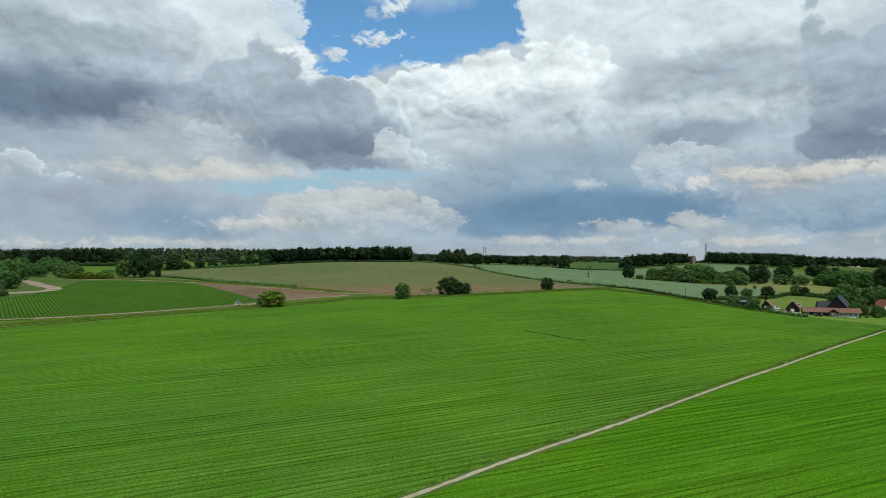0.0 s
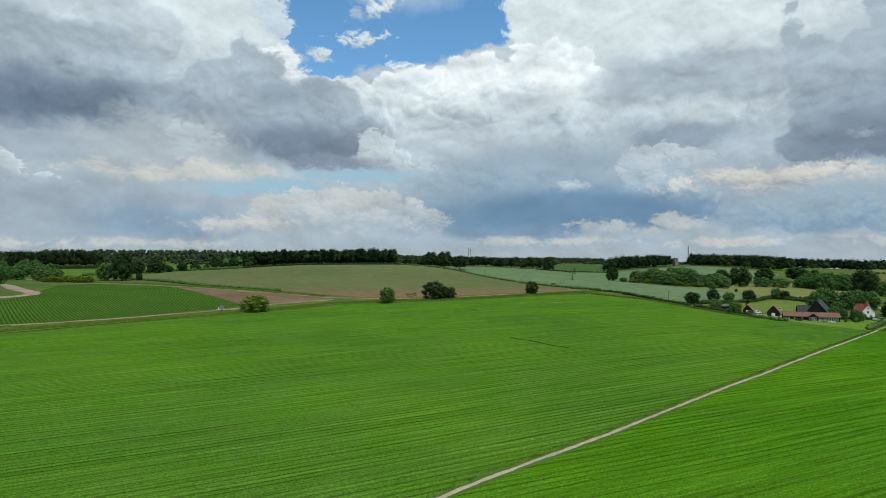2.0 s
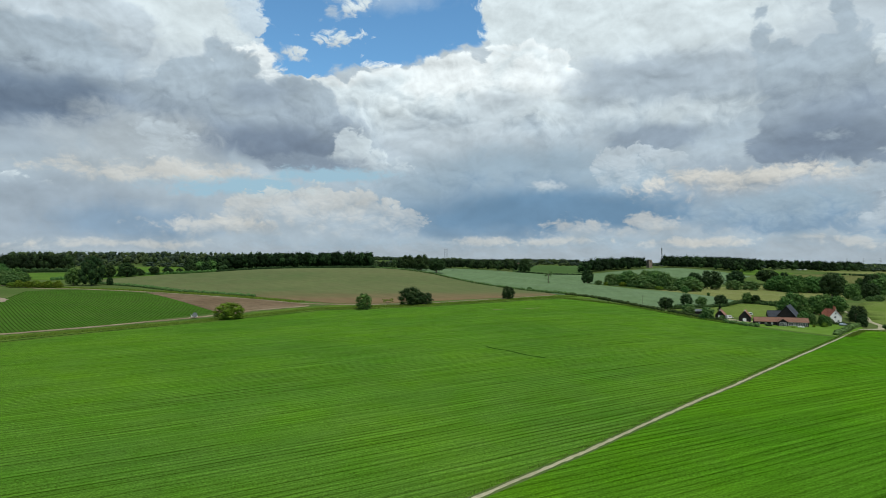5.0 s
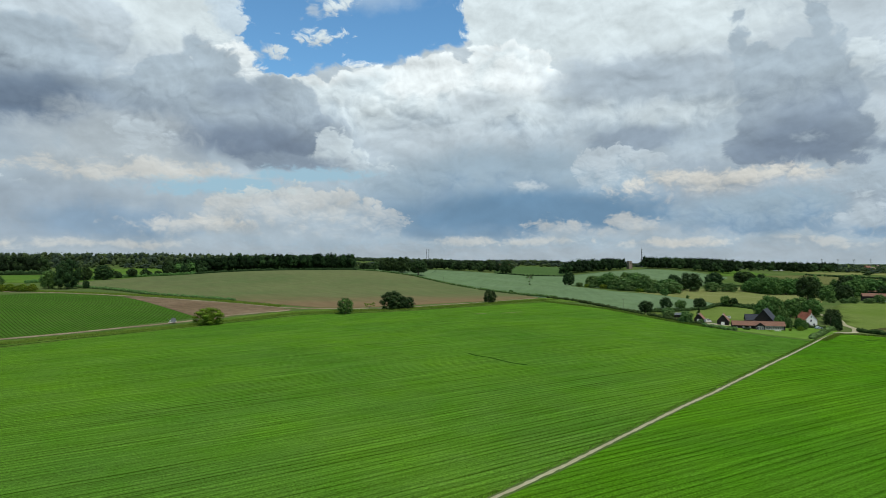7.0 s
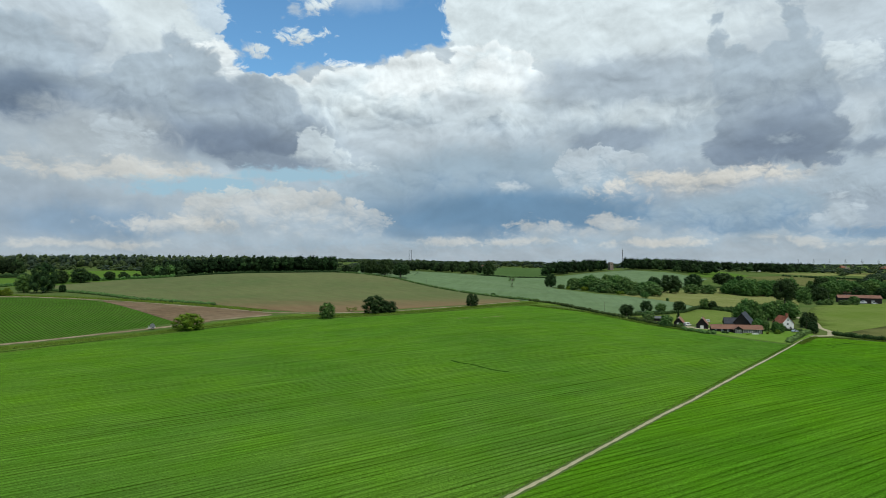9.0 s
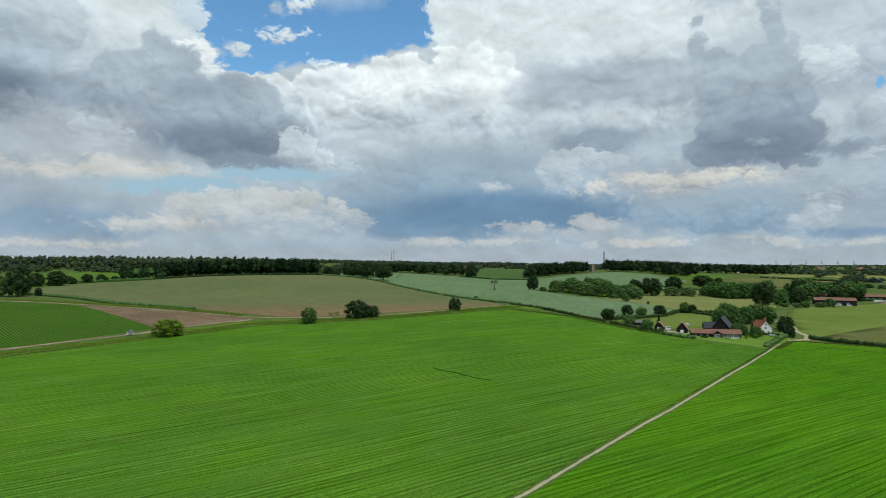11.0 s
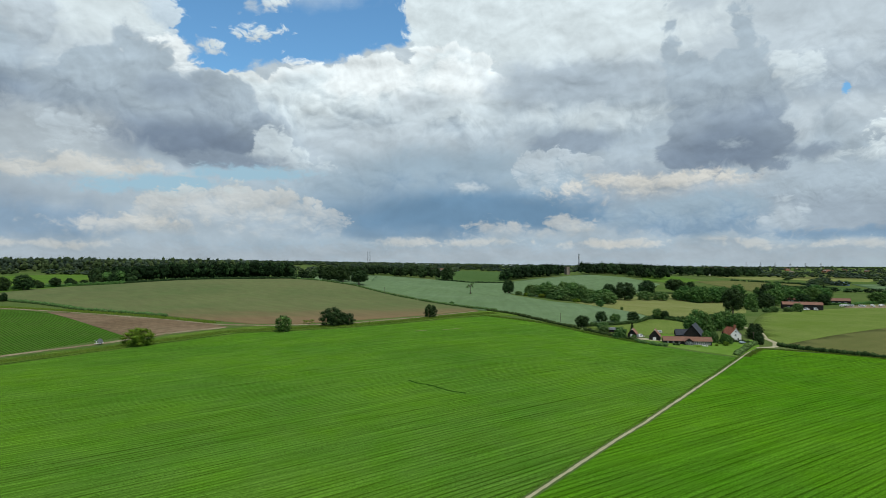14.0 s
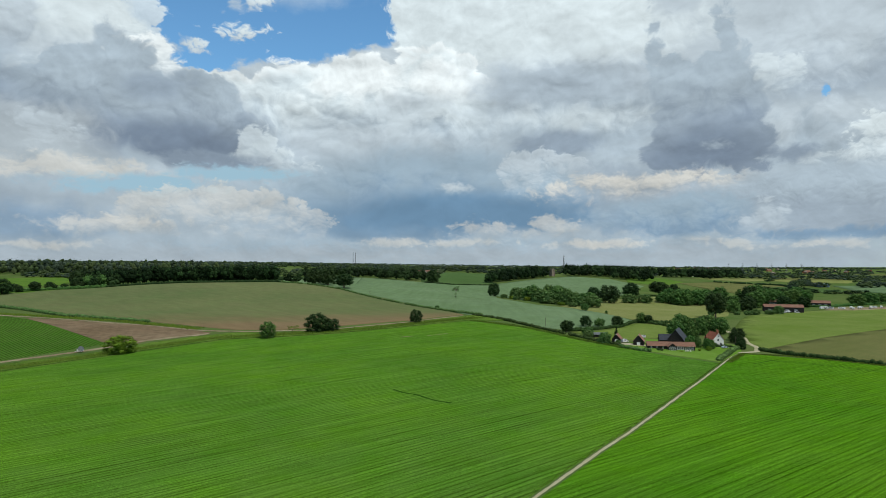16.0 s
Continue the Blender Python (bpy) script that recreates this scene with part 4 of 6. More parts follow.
def kinds():
    """Each kind of tree as (trunk, crown) meshes, ten metres wide and ten high."""
    made = {}
    rng = np.random.default_rng(11)
    for k, mat in enumerate((M_OAK, M_OAK, M_DARKLEAF, M_DARKLEAF)):
        made["oak%d" % k] = (trunk_mesh("trunk", 4.5, 0.45, 6, 3.6, rng), crown_mesh("crown", dome_clumps(rng, 32, 5, -0.2 if k != 3 else 1.6, 10, 1.4), 3600, 0.25, mat, rng))
    for k, mat in enumerate((M_OAK, M_DARKLEAF)):
        made["round%d" % k] = (trunk_mesh("trunk", 4, 0.4, 5, 3, rng), crown_mesh("crown", dome_clumps(rng, 24, 5, 0.6, 10, 1.5), 2900, 0.25, mat, rng))
    for k, mat in enumerate((M_LIGHTLEAF, M_OAK, M_DARKLEAF, M_HEDGE)):
        made["bush%d" % k] = (trunk_mesh("trunk", 3, 0.3, 6, 3.5, rng), crown_mesh("crown", dome_clumps(rng, 30, 5, -0.6, 10, 1.3), 3600, 0.24, mat, rng))
    cl = [(rng.normal() * 0.3, rng.normal() * 0.3, 1 + 8.6 * f, 4.6 * (1 - f) + 0.5, 4.6 * (1 - f) + 0.5, 0.8) for f in np.linspace(0, 1, 14)]
    made["conifer"] = (trunk_mesh("trunk", 8, 0.3, 0, 1, rng), crown_mesh("crown", cl, 1500, 0.25, M_PINE, rng, 0.6))
    cl = [(rng.uniform(-3.6, 3.6), rng.uniform(-3.6, 3.6), rng.uniform(5.5, 9.5), 1.2, 1.2, 0.7) for k in range(12)] + [(1, -1, 3, 1.6, 1.6, 0.5), (-1.5, 1, 1, 1.5, 1.5, 0.8)]
    made["sparse"] = (trunk_mesh("trunk", 7.5, 0.35, 9, 4, rng, 0.8), crown_mesh("crown", cl, 520, 0.3, M_HEDGE, rng, 0.0))
    cl = [(rng.uniform(-3.8, 3.8), rng.uniform(-3.8, 3.8), rng.uniform(3.5, 9), 1.2, 1.2, 0.8) for k in range(15)]
    made["airy"] = (trunk_mesh("trunk", 5, 0.2, 9, 4, rng, 0.3), crown_mesh("crown", cl, 800, 0.24, M_LIGHTLEAF, rng, 0.0))
    return made


KINDS = kinds()


def tree(kind, x, y, w, h, label, category="tree", group="", name=None):
    trunk, crown = KINDS[kind]
    m = pose(x, y, land(x, y), 0, 0, R.uniform(0, 360)) @ Matrix.Diagonal((w / 10, w / 10, h / 10, 1))
    ob = thing(name or category, m, label, category, group)
    part("trunk", trunk, ob)
    part("crown", crown, ob)
    return ob


# along the far edge of the cereal field
tree("bush0", -111, 409, 20, 11.5, "yellow-green spreading hawthorn bush on the grass verge", "bush")
tree("bush1", -28, 439, 13, 11.5, "green upright bush on the grass verge", "bush")
tree("airy", -12, 453, 9, 6.8, "thin pale-green sapling on the verge", "sapling")
tree("bush2", 4, 453, 18, 13.8, "dense dark green dome-shaped bush on the verge", "bush")
tree("bush2", 14, 455, 14, 9.5, "dark green low bush leaning on a taller one", "bush")
tree("bush2", 80, 484, 11, 10.6, "dark clipped round bush at the field corner", "bush")
tree("bush3", 121, 607, 5, 3.6, "small green bush on the hedge line", "bush")
tree("sparse", 178, 774, 11, 15.8, "half-bare thin tree standing in the wheat")
tree("oak2", 222, 1156, 26, 26, "dark oak alone at the edge of the wheat")
tree("oak2", 4, 851, 23, 20, "dark broad oak on the hilltop hedge", group="hedge oaks")
tree("oak2", 22, 840, 25, 22, "dark broad oak on the hilltop hedge", group="hedge oaks")
tree("oak3", 41, 806, 25, 18.5, "dark broad oak on the hilltop hedge", group="hedge oaks")
tree("oak2", 252, 857, 17.5, 20, "dark upright oak at the end of the copse")
# parkland oaks and bushes in the pasture
tree("oak3", 340, 722, 16, 19, "dark oak at the edge of the pasture", group="parkland oaks")
tree("oak2", 355, 712, 29, 22.5, "broad dark oak at the edge of the pasture", group="parkland oaks")
tree("oak2", 451, 836, 26, 20.5, "dark oak behind a thicket", group="parkland oaks")
tree("bush3", 387, 722, 21, 12, "rounded green thicket in the pasture", "thicket")
tree("bush3", 413, 731, 22, 11.5, "rounded green thicket in the pasture", "thicket")
tree("oak3", 501, 846, 30, 21, "dark spreading oak in the pasture", group="parkland oaks")
tree("oak2", 528, 850, 18, 18, "dark oak in the pasture", group="parkland oaks")
# the row of round trees on the paddock hedge
for kind, x, y, w, h in (("round1", 184, 436, 11, 8.6), ("round1", 209, 458, 10, 8.8), ("round0", 221, 459, 9, 6.8), ("round1", 235, 457, 10.5, 8.8), ("round0", 266, 476, 9, 8.5), ("round1", 271, 473, 8, 7)):
    tree(kind, x, y, w, h, "small round-headed tree on the paddock hedge", group="hedge trees")
tree("bush3", 196, 426, 10, 5.6, "green bush under the hedge trees", "bush")
tree("round0", 261, 574, 8, 7.4, "small tree alone in the pasture")
tree("bush1", 268, 543, 3.2, 3.2, "small green bush in the pasture", "bush")
tree("bush3", 190, 412, 8, 5.2, "grey-green bush by the farm sheds", "bush")
tree("bush3", 190, 387, 10, 8, "green bush by the farm sheds", "bush")
tree("bush3", 198, 384, 4, 3.4, "small green garden bush by the sheds", "bush")
tree("conifer", 206, 402, 4.6, 9.5, "dark little conifer between the sheds")
# trees behind and round the farm
for kind, x, y, w, h in (("oak0", 252, 404, 13, 14), ("oak1", 266, 412, 13, 15.5), ("oak0", 281, 418, 13, 13), ("oak1", 297, 419, 15, 12.5), ("oak0", 274, 432, 14, 14), ("oak1", 300, 436, 14, 12), ("bush1", 262, 398, 9, 8)):
    tree(kind, x, y, w, h, "full green tree behind the farmhouse", group="farm trees")
tree("oak2", 291, 390, 11.5, 9.5, "dark round tree beside the lane")
tree("oak2", 284, 383, 8, 8, "dark round tree beside the lane")
tree("bush2", 273, 362, 7.2, 7.6, "dark green bush at the lane's bend", "bush")
for x, y, w, h, k in ((240, 370, 6, 7.5, "oak0"), (244, 373, 6.5, 8.4, "oak1"), (248, 371, 5, 7, "bush3"), (252, 369, 3.6, 9, "conifer"), (254, 365, 5, 6.4, "bush1"), (237, 364, 3.4, 4, "bush3"), (251, 365, 6, 7.5, "oak1")):
    tree(k, x, y, w, h, "small garden tree between barn and house", group="garden trees")
tree("bush0", 248, 360, 4, 3.2, "clipped yellow-green shrub on the lawn", "shrub")
tree("bush0", 241, 359, 2, 1.8, "small golden shrub on the lawn", "shrub")
# the copse in the wheat
for k in range(26):
    f, g = R.random(), R.random()
    x, y = 258 + 14 * f + 52 * g * (1 - 0.3 * f), 800 - 170 * f + R.uniform(-8, 8)
    tree(("oak0", "oak1", "bush1", "bush3", "oak0", "bush3")[k % 6], x, y, R.uniform(15, 27), R.uniform(10, 21), "green tree in a mixed copse", group="copse trees")
for k in range(9):
    tree(("bush3", "bush0")[k % 2], 248 + 3.0 * k + R.uniform(-3, 3), 800 - 21 * k, R.uniform(7, 12), R.uniform(4, 7), "green bush on the edge of a copse", "bush", "copse bushes")
# the tall oak and the belt beside the far barns
tree("oak3", 362, 515, 20, 23.5, "tall dark oak with a bare lower trunk")
for x, y, w, h in ((454, 716, 24, 21), (481, 724, 24, 20), (505, 735, 22, 18), (466, 632, 19, 15.5), (503, 656, 20, 17.5), (553, 706, 26, 22), (604, 734, 30, 21), (637, 742, 28, 20), (590, 700, 20, 15), (575, 745, 26, 24), (665, 760, 22, 17), (530, 690, 22, 17), (620, 700, 18, 14), (540, 760, 24, 22), (690, 775, 20, 16)):
    tree(("oak0", "oak1", "oak2")[int(x) % 3], x, y, w, h, "green tree in the belt beside the far barns", group="belt trees")
for x, y, w, h in ((425, 600, 9, 6), (440, 590, 8, 4.5), (455, 592, 10, 5), (410, 585, 7, 4), (470, 600, 12, 7), (395, 570, 6, 4), (520, 625, 13, 10), (500, 615, 12, 6)):
    tree("bush3", x, y, w, h, "low green bush in the rough pasture", "bush", "pasture bushes")
for k in range(46):
    x = 438 + 270 * R.random()
    y = 702 + (x - 438) * 0.22 + R.uniform(-4, 60)
    tree(("oak0", "oak1", "oak0", "oak2", "bush1")[k % 5], x, y, R.uniform(13, 26), R.uniform(9, 22), "leafy green tree in the belt beside the far barns", group="belt trees")
tree("conifer", 730, 825, 12, 17, "dark pointed conifer among broadleaf trees")
for x, y, w, h in ((700, 700, 24, 15), (726, 705, 24, 16), (755, 715, 22, 14), (790, 730, 22, 12), (820, 740, 20, 11), (850, 745, 26, 14), (880, 755, 24, 13)):
    tree("oak1", x, y, w, h, "green tree behind the yard", group="yard trees")
# at the left: hedge oaks and the wood's end
tree("oak2", -334, 698, 26, 33, "large dark oak by the bend of the track", group="track oaks")
tree("oak1", -356, 704, 18, 20, "green oak by the bend of the track", group="track oaks")
tree("bush2", -317, 702, 8, 9, "dark thorn bush by the track", "bush")
tree("oak2", -366, 858, 26, 20, "dark tree on the hill's hedge", group="hill hedge trees")
tree("oak3", -346, 900, 15, 12, "dark tree on the hill's hedge", group="hill hedge trees")
for x, y, w, h in ((-368, 902, 12, 10), (-352, 914, 14, 12.5), (-338, 924, 13, 11), (-308, 930, 16, 14)):
    tree("oak2", x, y, w, h, "dark tree on the hill's hedge", group="hill hedge trees")
tree("oak2", -386, 850, 19, 18, "dark tree on the hill's hedge", group="hill hedge trees")
for k in range(22):
    y = 468 + 13 * k + R.uniform(-6, 6)
    x = -y * R.uniform(0.66, 0.76) - (10 if k < 3 else 0)
    tree(("oak0", "oak1", "oak2")[k % 3], x, y, R.uniform(15, 22), R.uniform(14, 23) if k > 2 else 10, "green tree at the edge of a wood", group="wood edge trees")
for k in range(7):
    tree(("bush3", "bush0", "bush1")[k % 3], -336 - 6 * k + R.uniform(-4, 4), 466 + 9 * k, R.uniform(8, 14), R.uniform(5, 8), "green bush by the sandy track", "bush", "track bushes")
for x, y in ((-312, 446), (-319, 452), (-327, 461), (-323, 440), (-335, 450)):
    tree("bush3", x, y, R.uniform(8, 12), R.uniform(5, 8), "green bush by the sandy track", "bush", "track bushes")
for k in range(12):
    tree("bush0", -400 + 4.6 * k + R.uniform(-2, 2), 674 - 1.0 * k + R.uniform(-4, 4), R.uniform(7, 12), R.uniform(5, 8.5), "pale blossoming bush on the track's hedge", "bush", "hedge bushes")
for k in range(16):
    y, b = 700 + 11 * k, radians(R.uniform(30.2, 34.5))
    tree(("bush3", "oak0", "bush1", "oak1")[k % 4], -y * math.tan(b), y, R.uniform(15, 23), R.uniform(9, 13) + 0.5 * k, "rounded green tree at the foot of a wood", group="wood foot trees")
for x, y, w, h in ((-330, 914, 11, 8.5), (-318, 918, 11, 8), (-300, 914, 13, 11), (-280, 910, 15, 14), (-358, 886, 10, 8)):
    tree("oak2", x, y, w, h, "dark tree on the hill's hedge", group="hill hedge trees")
for x, y in ((-352, 505), (-345, 492), (-360, 512), (-338, 478)):
    tree("bush1", x, y, R.uniform(9, 13), R.uniform(6, 9), "green bush by the sandy track", "bush", "track bushes")

# ---- woods and hedges ----
def wood(name, spots, mat, label, rng, leaves=190, size=0.85, stems=False):
    """Many trees as one mass: rows of (x, y, width, height)."""
    vs, fs, base, tone = [], [], 0, []
    for x, y, w, h in spots:
        z = land(x, y)
        n = 8 if stems else 5
        for k in range(n):
            a = k * 2.4 + rng.uniform(0, 1)
            rr = w * 0.28 if k else 0.0
            cz = z + h * ((rng.uniform(0.3, 0.72) if k else 0.75) if stems else (rng.uniform(0.22, 0.62) if k else 0.74))
            rad = np.array([w * 0.32, w * 0.32, min(h * 0.24, w * 0.34)]) * rng.uniform(0.8, 1.2)
            c = np.array([x + rr * math.cos(a), y + rr * math.sin(a), cz])
            v = c + ICO_V * rad * 0.74 * rng.uniform(0.8, 1.2, (len(ICO_V), 1))
            vs.append(v), fs.append(ICO_F + base)
            base += len(v)
            d = rng.normal(size=(leaves // n, 3))
            d /= np.linalg.norm(d, axis=1)[:, None]
            d[:, 2] = np.where(d[:, 2] < -0.3, -d[:, 2], d[:, 2])
            v, f = sprays(c + d * rad * rng.uniform(0.9, 1.2, (len(d), 1)), d, size, rng)
            vs.append(v), fs.append(np.concatenate([f + base]))
            base += len(v)
        if stems:
            r = 0.35
            v = np.array([(x + r * math.cos(q), y + r * math.sin(q), z + hh) for hh in (-0.5, h * 0.7) for q in (0, 2.1, 4.2)])
            vs.append(v), fs.append(np.array([(0, 1, 4, 3), (1, 2, 5, 4), (2, 0, 3, 5)]) + base)
            base += 6
        kind = int(rng.integers(0, len(mat)))
        tone += [kind] * (sum(len(f) for f in fs[-(2 * n + stems):]))
    faces = [tuple(int(i) for i in row) for f in fs for row in f]
    me = mesh_from(name, np.concatenate(vs), faces)
    for m in mat:
        me.materials.append(m)
    me.polygons.foreach_set("material_index", tone)
    return tagged(new(name, me), label, "wood", kind="stuff")


def along(line, depth, n, w, h, rng):
    """n spots scattered along a line and up to depth metres behind it (away from the camera)."""
    seg = [math.dist(a, b) for a, b in zip(line, line[1:])]
    total, out = sum(seg), []
    for k in range(n):
        s = (k + rng.uniform(0, 1)) / n * total
        i = 0
        while i < len(seg) - 1 and s > seg[i]:
            s -= seg[i]
            i += 1
        f = s / seg[i]
        x, y = line[i][0] + f * (line[i + 1][0] - line[i][0]), line[i][1] + f * (line[i + 1][1] - line[i][1])
        d, q = math.hypot(x, y), depth * rng.random()
        out.append((x * (1 + q / d), y * (1 + q / d), w * rng.uniform(0.75, 1.3), h * rng.uniform(0.82, 1.12)))
    return out


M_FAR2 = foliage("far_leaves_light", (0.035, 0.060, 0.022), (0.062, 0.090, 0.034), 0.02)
W = np.random.default_rng(23)
wood("pine_wood", along([(-262, 906), (-200, 908), (-120, 910), (-46, 892)], 12, 80, 9, 25.5, W) + along([(-280, 920), (-200, 916), (-120, 922), (-46, 904)], 150, 190, 12, 26, W),
     (M_PINE, M_PINE, M_PINE, M_DARKLEAF), "dark pine wood behind the hill", W, 150, 0.75, True)
wood("wood", along([(-760, 900), (-600, 965), (-500, 985)], 230, 190, 15, 27, W), (M_PINE, M_PINE, M_DARKLEAF), "dark mixed wood beyond the hill", W)
wood("wood", along([(-375, 1120), (-330, 1085), (-290, 1055)], 150, 70, 15, 24, W), (M_PINE, M_DARKLEAF), "dark wood beside a clearing", W)
wood("wood", along([(-300, 920), (-245, 908)], 24, 12, 16, 17, W), (M_DARKLEAF, M_OAK, M_DARKLEAF), "green trees on the wood's edge", W, 200)
wood("wood", along([(-60, 960), (0, 960), (30, 1000)], 60, 16, 14, 15, W), (M_DARKLEAF, M_PINE, M_PINE, M_DARKLEAF), "dark trees on the hilltop", W)
wood("wood", along([(-20, 1470), (60, 1430), (110, 1390), (160, 1290), (212, 1180)], 120, 110, 15, 20, W), (M_DARKLEAF, M_PINE, M_PINE, M_DARKLEAF), "dark wood at the head of the wheat", W)
wood("wood", along([(318, 1118), (400, 1182), (480, 1240)], 70, 70, 15, 23, W), (M_DARKLEAF, M_PINE, M_PINE, M_DARKLEAF), "dark wood below the tower", W)
wood("wood", along([(540, 1285), (620, 1240), (645, 1120)], 150, 110, 16, 25, W), (M_DARKLEAF, M_PINE, M_PINE, M_DARKLEAF), "dark wood beside the tower", W)
wood("wood", along([(600, 1330), (700, 1350), (800, 1360), (900, 1330), (1050, 1390)], 100, 150, 16, 23, W), (M_DARKLEAF, M_PINE, M_PINE, M_DARKLEAF), "long dark wood on the skyline", W)
wood("wood", along([(300, 1850), (430, 1900), (520, 1860)], 120, 60, 18, 18, W), (M_FARHAZE, M_FAR2), "dark trees above the green field", W)
wood("wood", along([(90, 1700), (250, 1800), (320, 1700)], 200, 60, 17, 15, W), (M_FARHAZE, M_FAR2), "trees round the village", W)
wood("wood", along([(870, 1010), (940, 1090), (1030, 1150)], 60, 30, 15, 11, W), (M_FARHAZE, M_FAR2), "scattered trees between fields", W)
wood("wood", along([(1000, 1420), (1250, 1330), (1500, 1250)], 80, 60, 16, 12, W), (M_FARHAZE, M_FAR2), "belt of trees between far fields", W, 60)
wood("wood", along([(950, 1085), (1000, 1070)], 25, 9, 12, 10, W), (M_FARHAZE, M_FAR2), "trees beside the blue shed", W, 80)
wood("wood", along([(1040, 1040), (1140, 1020)], 40, 16, 15, 11, W), (M_FARHAZE, M_FAR2), "clump of trees on the far pasture", W, 80)
wood("wood", along([(760, 960), (830, 905), (900, 870)], 30, 14, 14, 9, W), (M_DARKLEAF, M_PINE, M_PINE, M_DARKLEAF), "clump of trees behind the belt", W, 100)
wood("wood", along([(-760, 700), (-640, 760), (-560, 860)], 120, 60, 16, 20, W), (M_DARKLEAF, M_PINE, M_DARKLEAF), "dark wood beyond the track", W)
wood("wood", along([(-900, 1500), (-500, 1500), (-150, 1450)], 350, 260, 18, 33, W), (M_FARHAZE, M_FAR2), "wooded country behind the hill", W, 60)
far = []
for k in range(1250):
    a, d = radians(W.uniform(-44, 56) if k % 2 else W.uniform(-44, 10)), 1500 * (4700 / 1500) ** (W.random() ** 0.8)
    n = int(W.integers(2, 7))
    t = W.uniform(0, math.pi)
    for j in range(n):
        x, y = d * math.sin(a) + 20 * j * math.cos(t), d * math.cos(a) + 9 * j * math.sin(t)
        far.append((x, y, W.uniform(14, 26), W.uniform(8, 14) * (1.15 if a < 0.1 else 0.9)))
wood("distant_trees", far, (M_FARHAZE, M_FAR2), "distant hedgerows and small woods to the horizon", W, 20, 1.6)
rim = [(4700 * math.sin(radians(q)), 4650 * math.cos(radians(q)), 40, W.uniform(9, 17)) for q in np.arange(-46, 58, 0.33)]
wood("distant_trees", rim, (M_FARHAZE, M_FAR2), "low line of trees on the horizon", W, 20, 3.0)


def hedge(line, width, height, mat, label, gaps=0.0, dense=5.0, name="hedge"):
    """A hedge along a line: a rough body and sprays of leaves over it."""
    pts = []
    for (ax, ay), (bx, by) in zip(line, line[1:]):
        n = max(1, int(math.hypot(bx - ax, by - ay) / 1.7))
        pts += [(ax + (bx - ax) * i / n, ay + (by - ay) * i / n) for i in range(n)]
    clumps_v, clumps_f, base = [], [], 0
    for x, y in pts:
        if W.random() < gaps:
            continue
        h = height * W.uniform(0.7, 1.25)
        c = np.array([x + W.uniform(-0.3, 0.3), y + W.uniform(-0.3, 0.3), land(x, y) + h * 0.42])
        rad = np.array([width * 0.55 + 0.5, width * 0.55 + 0.5, h * 0.6])
        v = c + ICO_V * rad * W.uniform(0.85, 1.12, (len(ICO_V), 1))
        clumps_v.append(v), clumps_f.append(ICO_F + base)
        base += len(v)
        d = W.normal(size=(int(dense * 6), 3))
        d /= np.linalg.norm(d, axis=1)[:, None]
        d[:, 2] = abs(d[:, 2])
        v, f = sprays(c + d * rad, d, 0.3, W)
        clumps_v.append(v), clumps_f.append(f + base)
        base += len(v)
    faces = [tuple(int(i) for i in row) for f in clumps_f for row in f]
    return tagged(new(name, mesh_from(name, np.concatenate(clumps_v), faces, mat)), label, "hedge")


hedge([(-37, 866), (-4, 834), (36, 792), (66, 732), (91, 678), (115, 607), (129, 566), (146, 529)], 1.6, 2.2, M_HEDGE, "gappy pale-flowering hedge down the side of the hill", 0.12)
hedge([(138, 531), (150, 505), (157, 484), (168, 449), (179, 422), (187, 402), (197, 376)], 1.8, 2.0, M_DARKHEDGE, "dark low hedge between cereal and wheat", 0.05)
hedge([(194, 372), (201, 361), (207, 357)], 2.2, 2.2, M_HEDGE, "clipped hedge in front of the sheds")
hedge([(182, 437), (208, 445), (236, 454), (264, 480), (276, 462), (279, 441), (262, 420)], 2, 2.4, M_DARKHEDGE, "dark hedge round the paddock")
hedge([(281, 354), (288, 336), (301, 319), (316, 294), (420, 150)], 2, 2.4, M_DARKHEDGE, "dark hedge between the cereal and the grazing")
hedge([(231, 325), (245, 339), (258, 352), (270, 362)], 3.0, 2.6, M_HEDGE, "thick rounded hedge beside the end of the footpath", dense=9)
hedge([(252, 376), (262, 372), (272, 368)], 1.8, 2.0, M_DARKLEAF, "dark clipped hedge before the farmhouse")
hedge([(-355, 742), (-318, 708), (-267, 660), (-206, 592), (-160, 557), (-124, 534)], 3.0, 2.6, M_HEDGE, "rough pale-green hedge bank at the foot of the hill field", 0.15)
hedge([(262, 476), (300, 470), (345, 505), (380, 545)], 2, 2.2, M_DARKHEDGE, "dark hedge across the pasture", 0.1)
hedge([(314, 1085), (250, 1105), (205, 1170)], 2, 2.5, M_DARKLEAF, "far hedge between two fields", 0.2)
hedge([(-262, 902), (-200, 902), (-120, 906), (-46, 890), (-40, 868)], 3, 3.2, M_DARKLEAF, "dark undergrowth along the pine wood")
hedge([(-640, 893), (-560, 965), (-490, 985)], 6, 6, M_DARKLEAF, "dark undergrowth along the wood")
hedge([(-430, 800), (-382, 878), (-326, 914), (-262, 902)], 4, 4, M_OAK, "green undergrowth at the wood's edge")
hedge([(700, 794), (894, 987), (940, 1128), (833, 1196)], 3, 4, M_DARKLEAF, "tall dark hedge between far fields", 0.25)
hedge([(560, 770), (640, 690), (760, 700)], 3, 3, M_OAK, "rough hedge behind the far barns", 0.2)

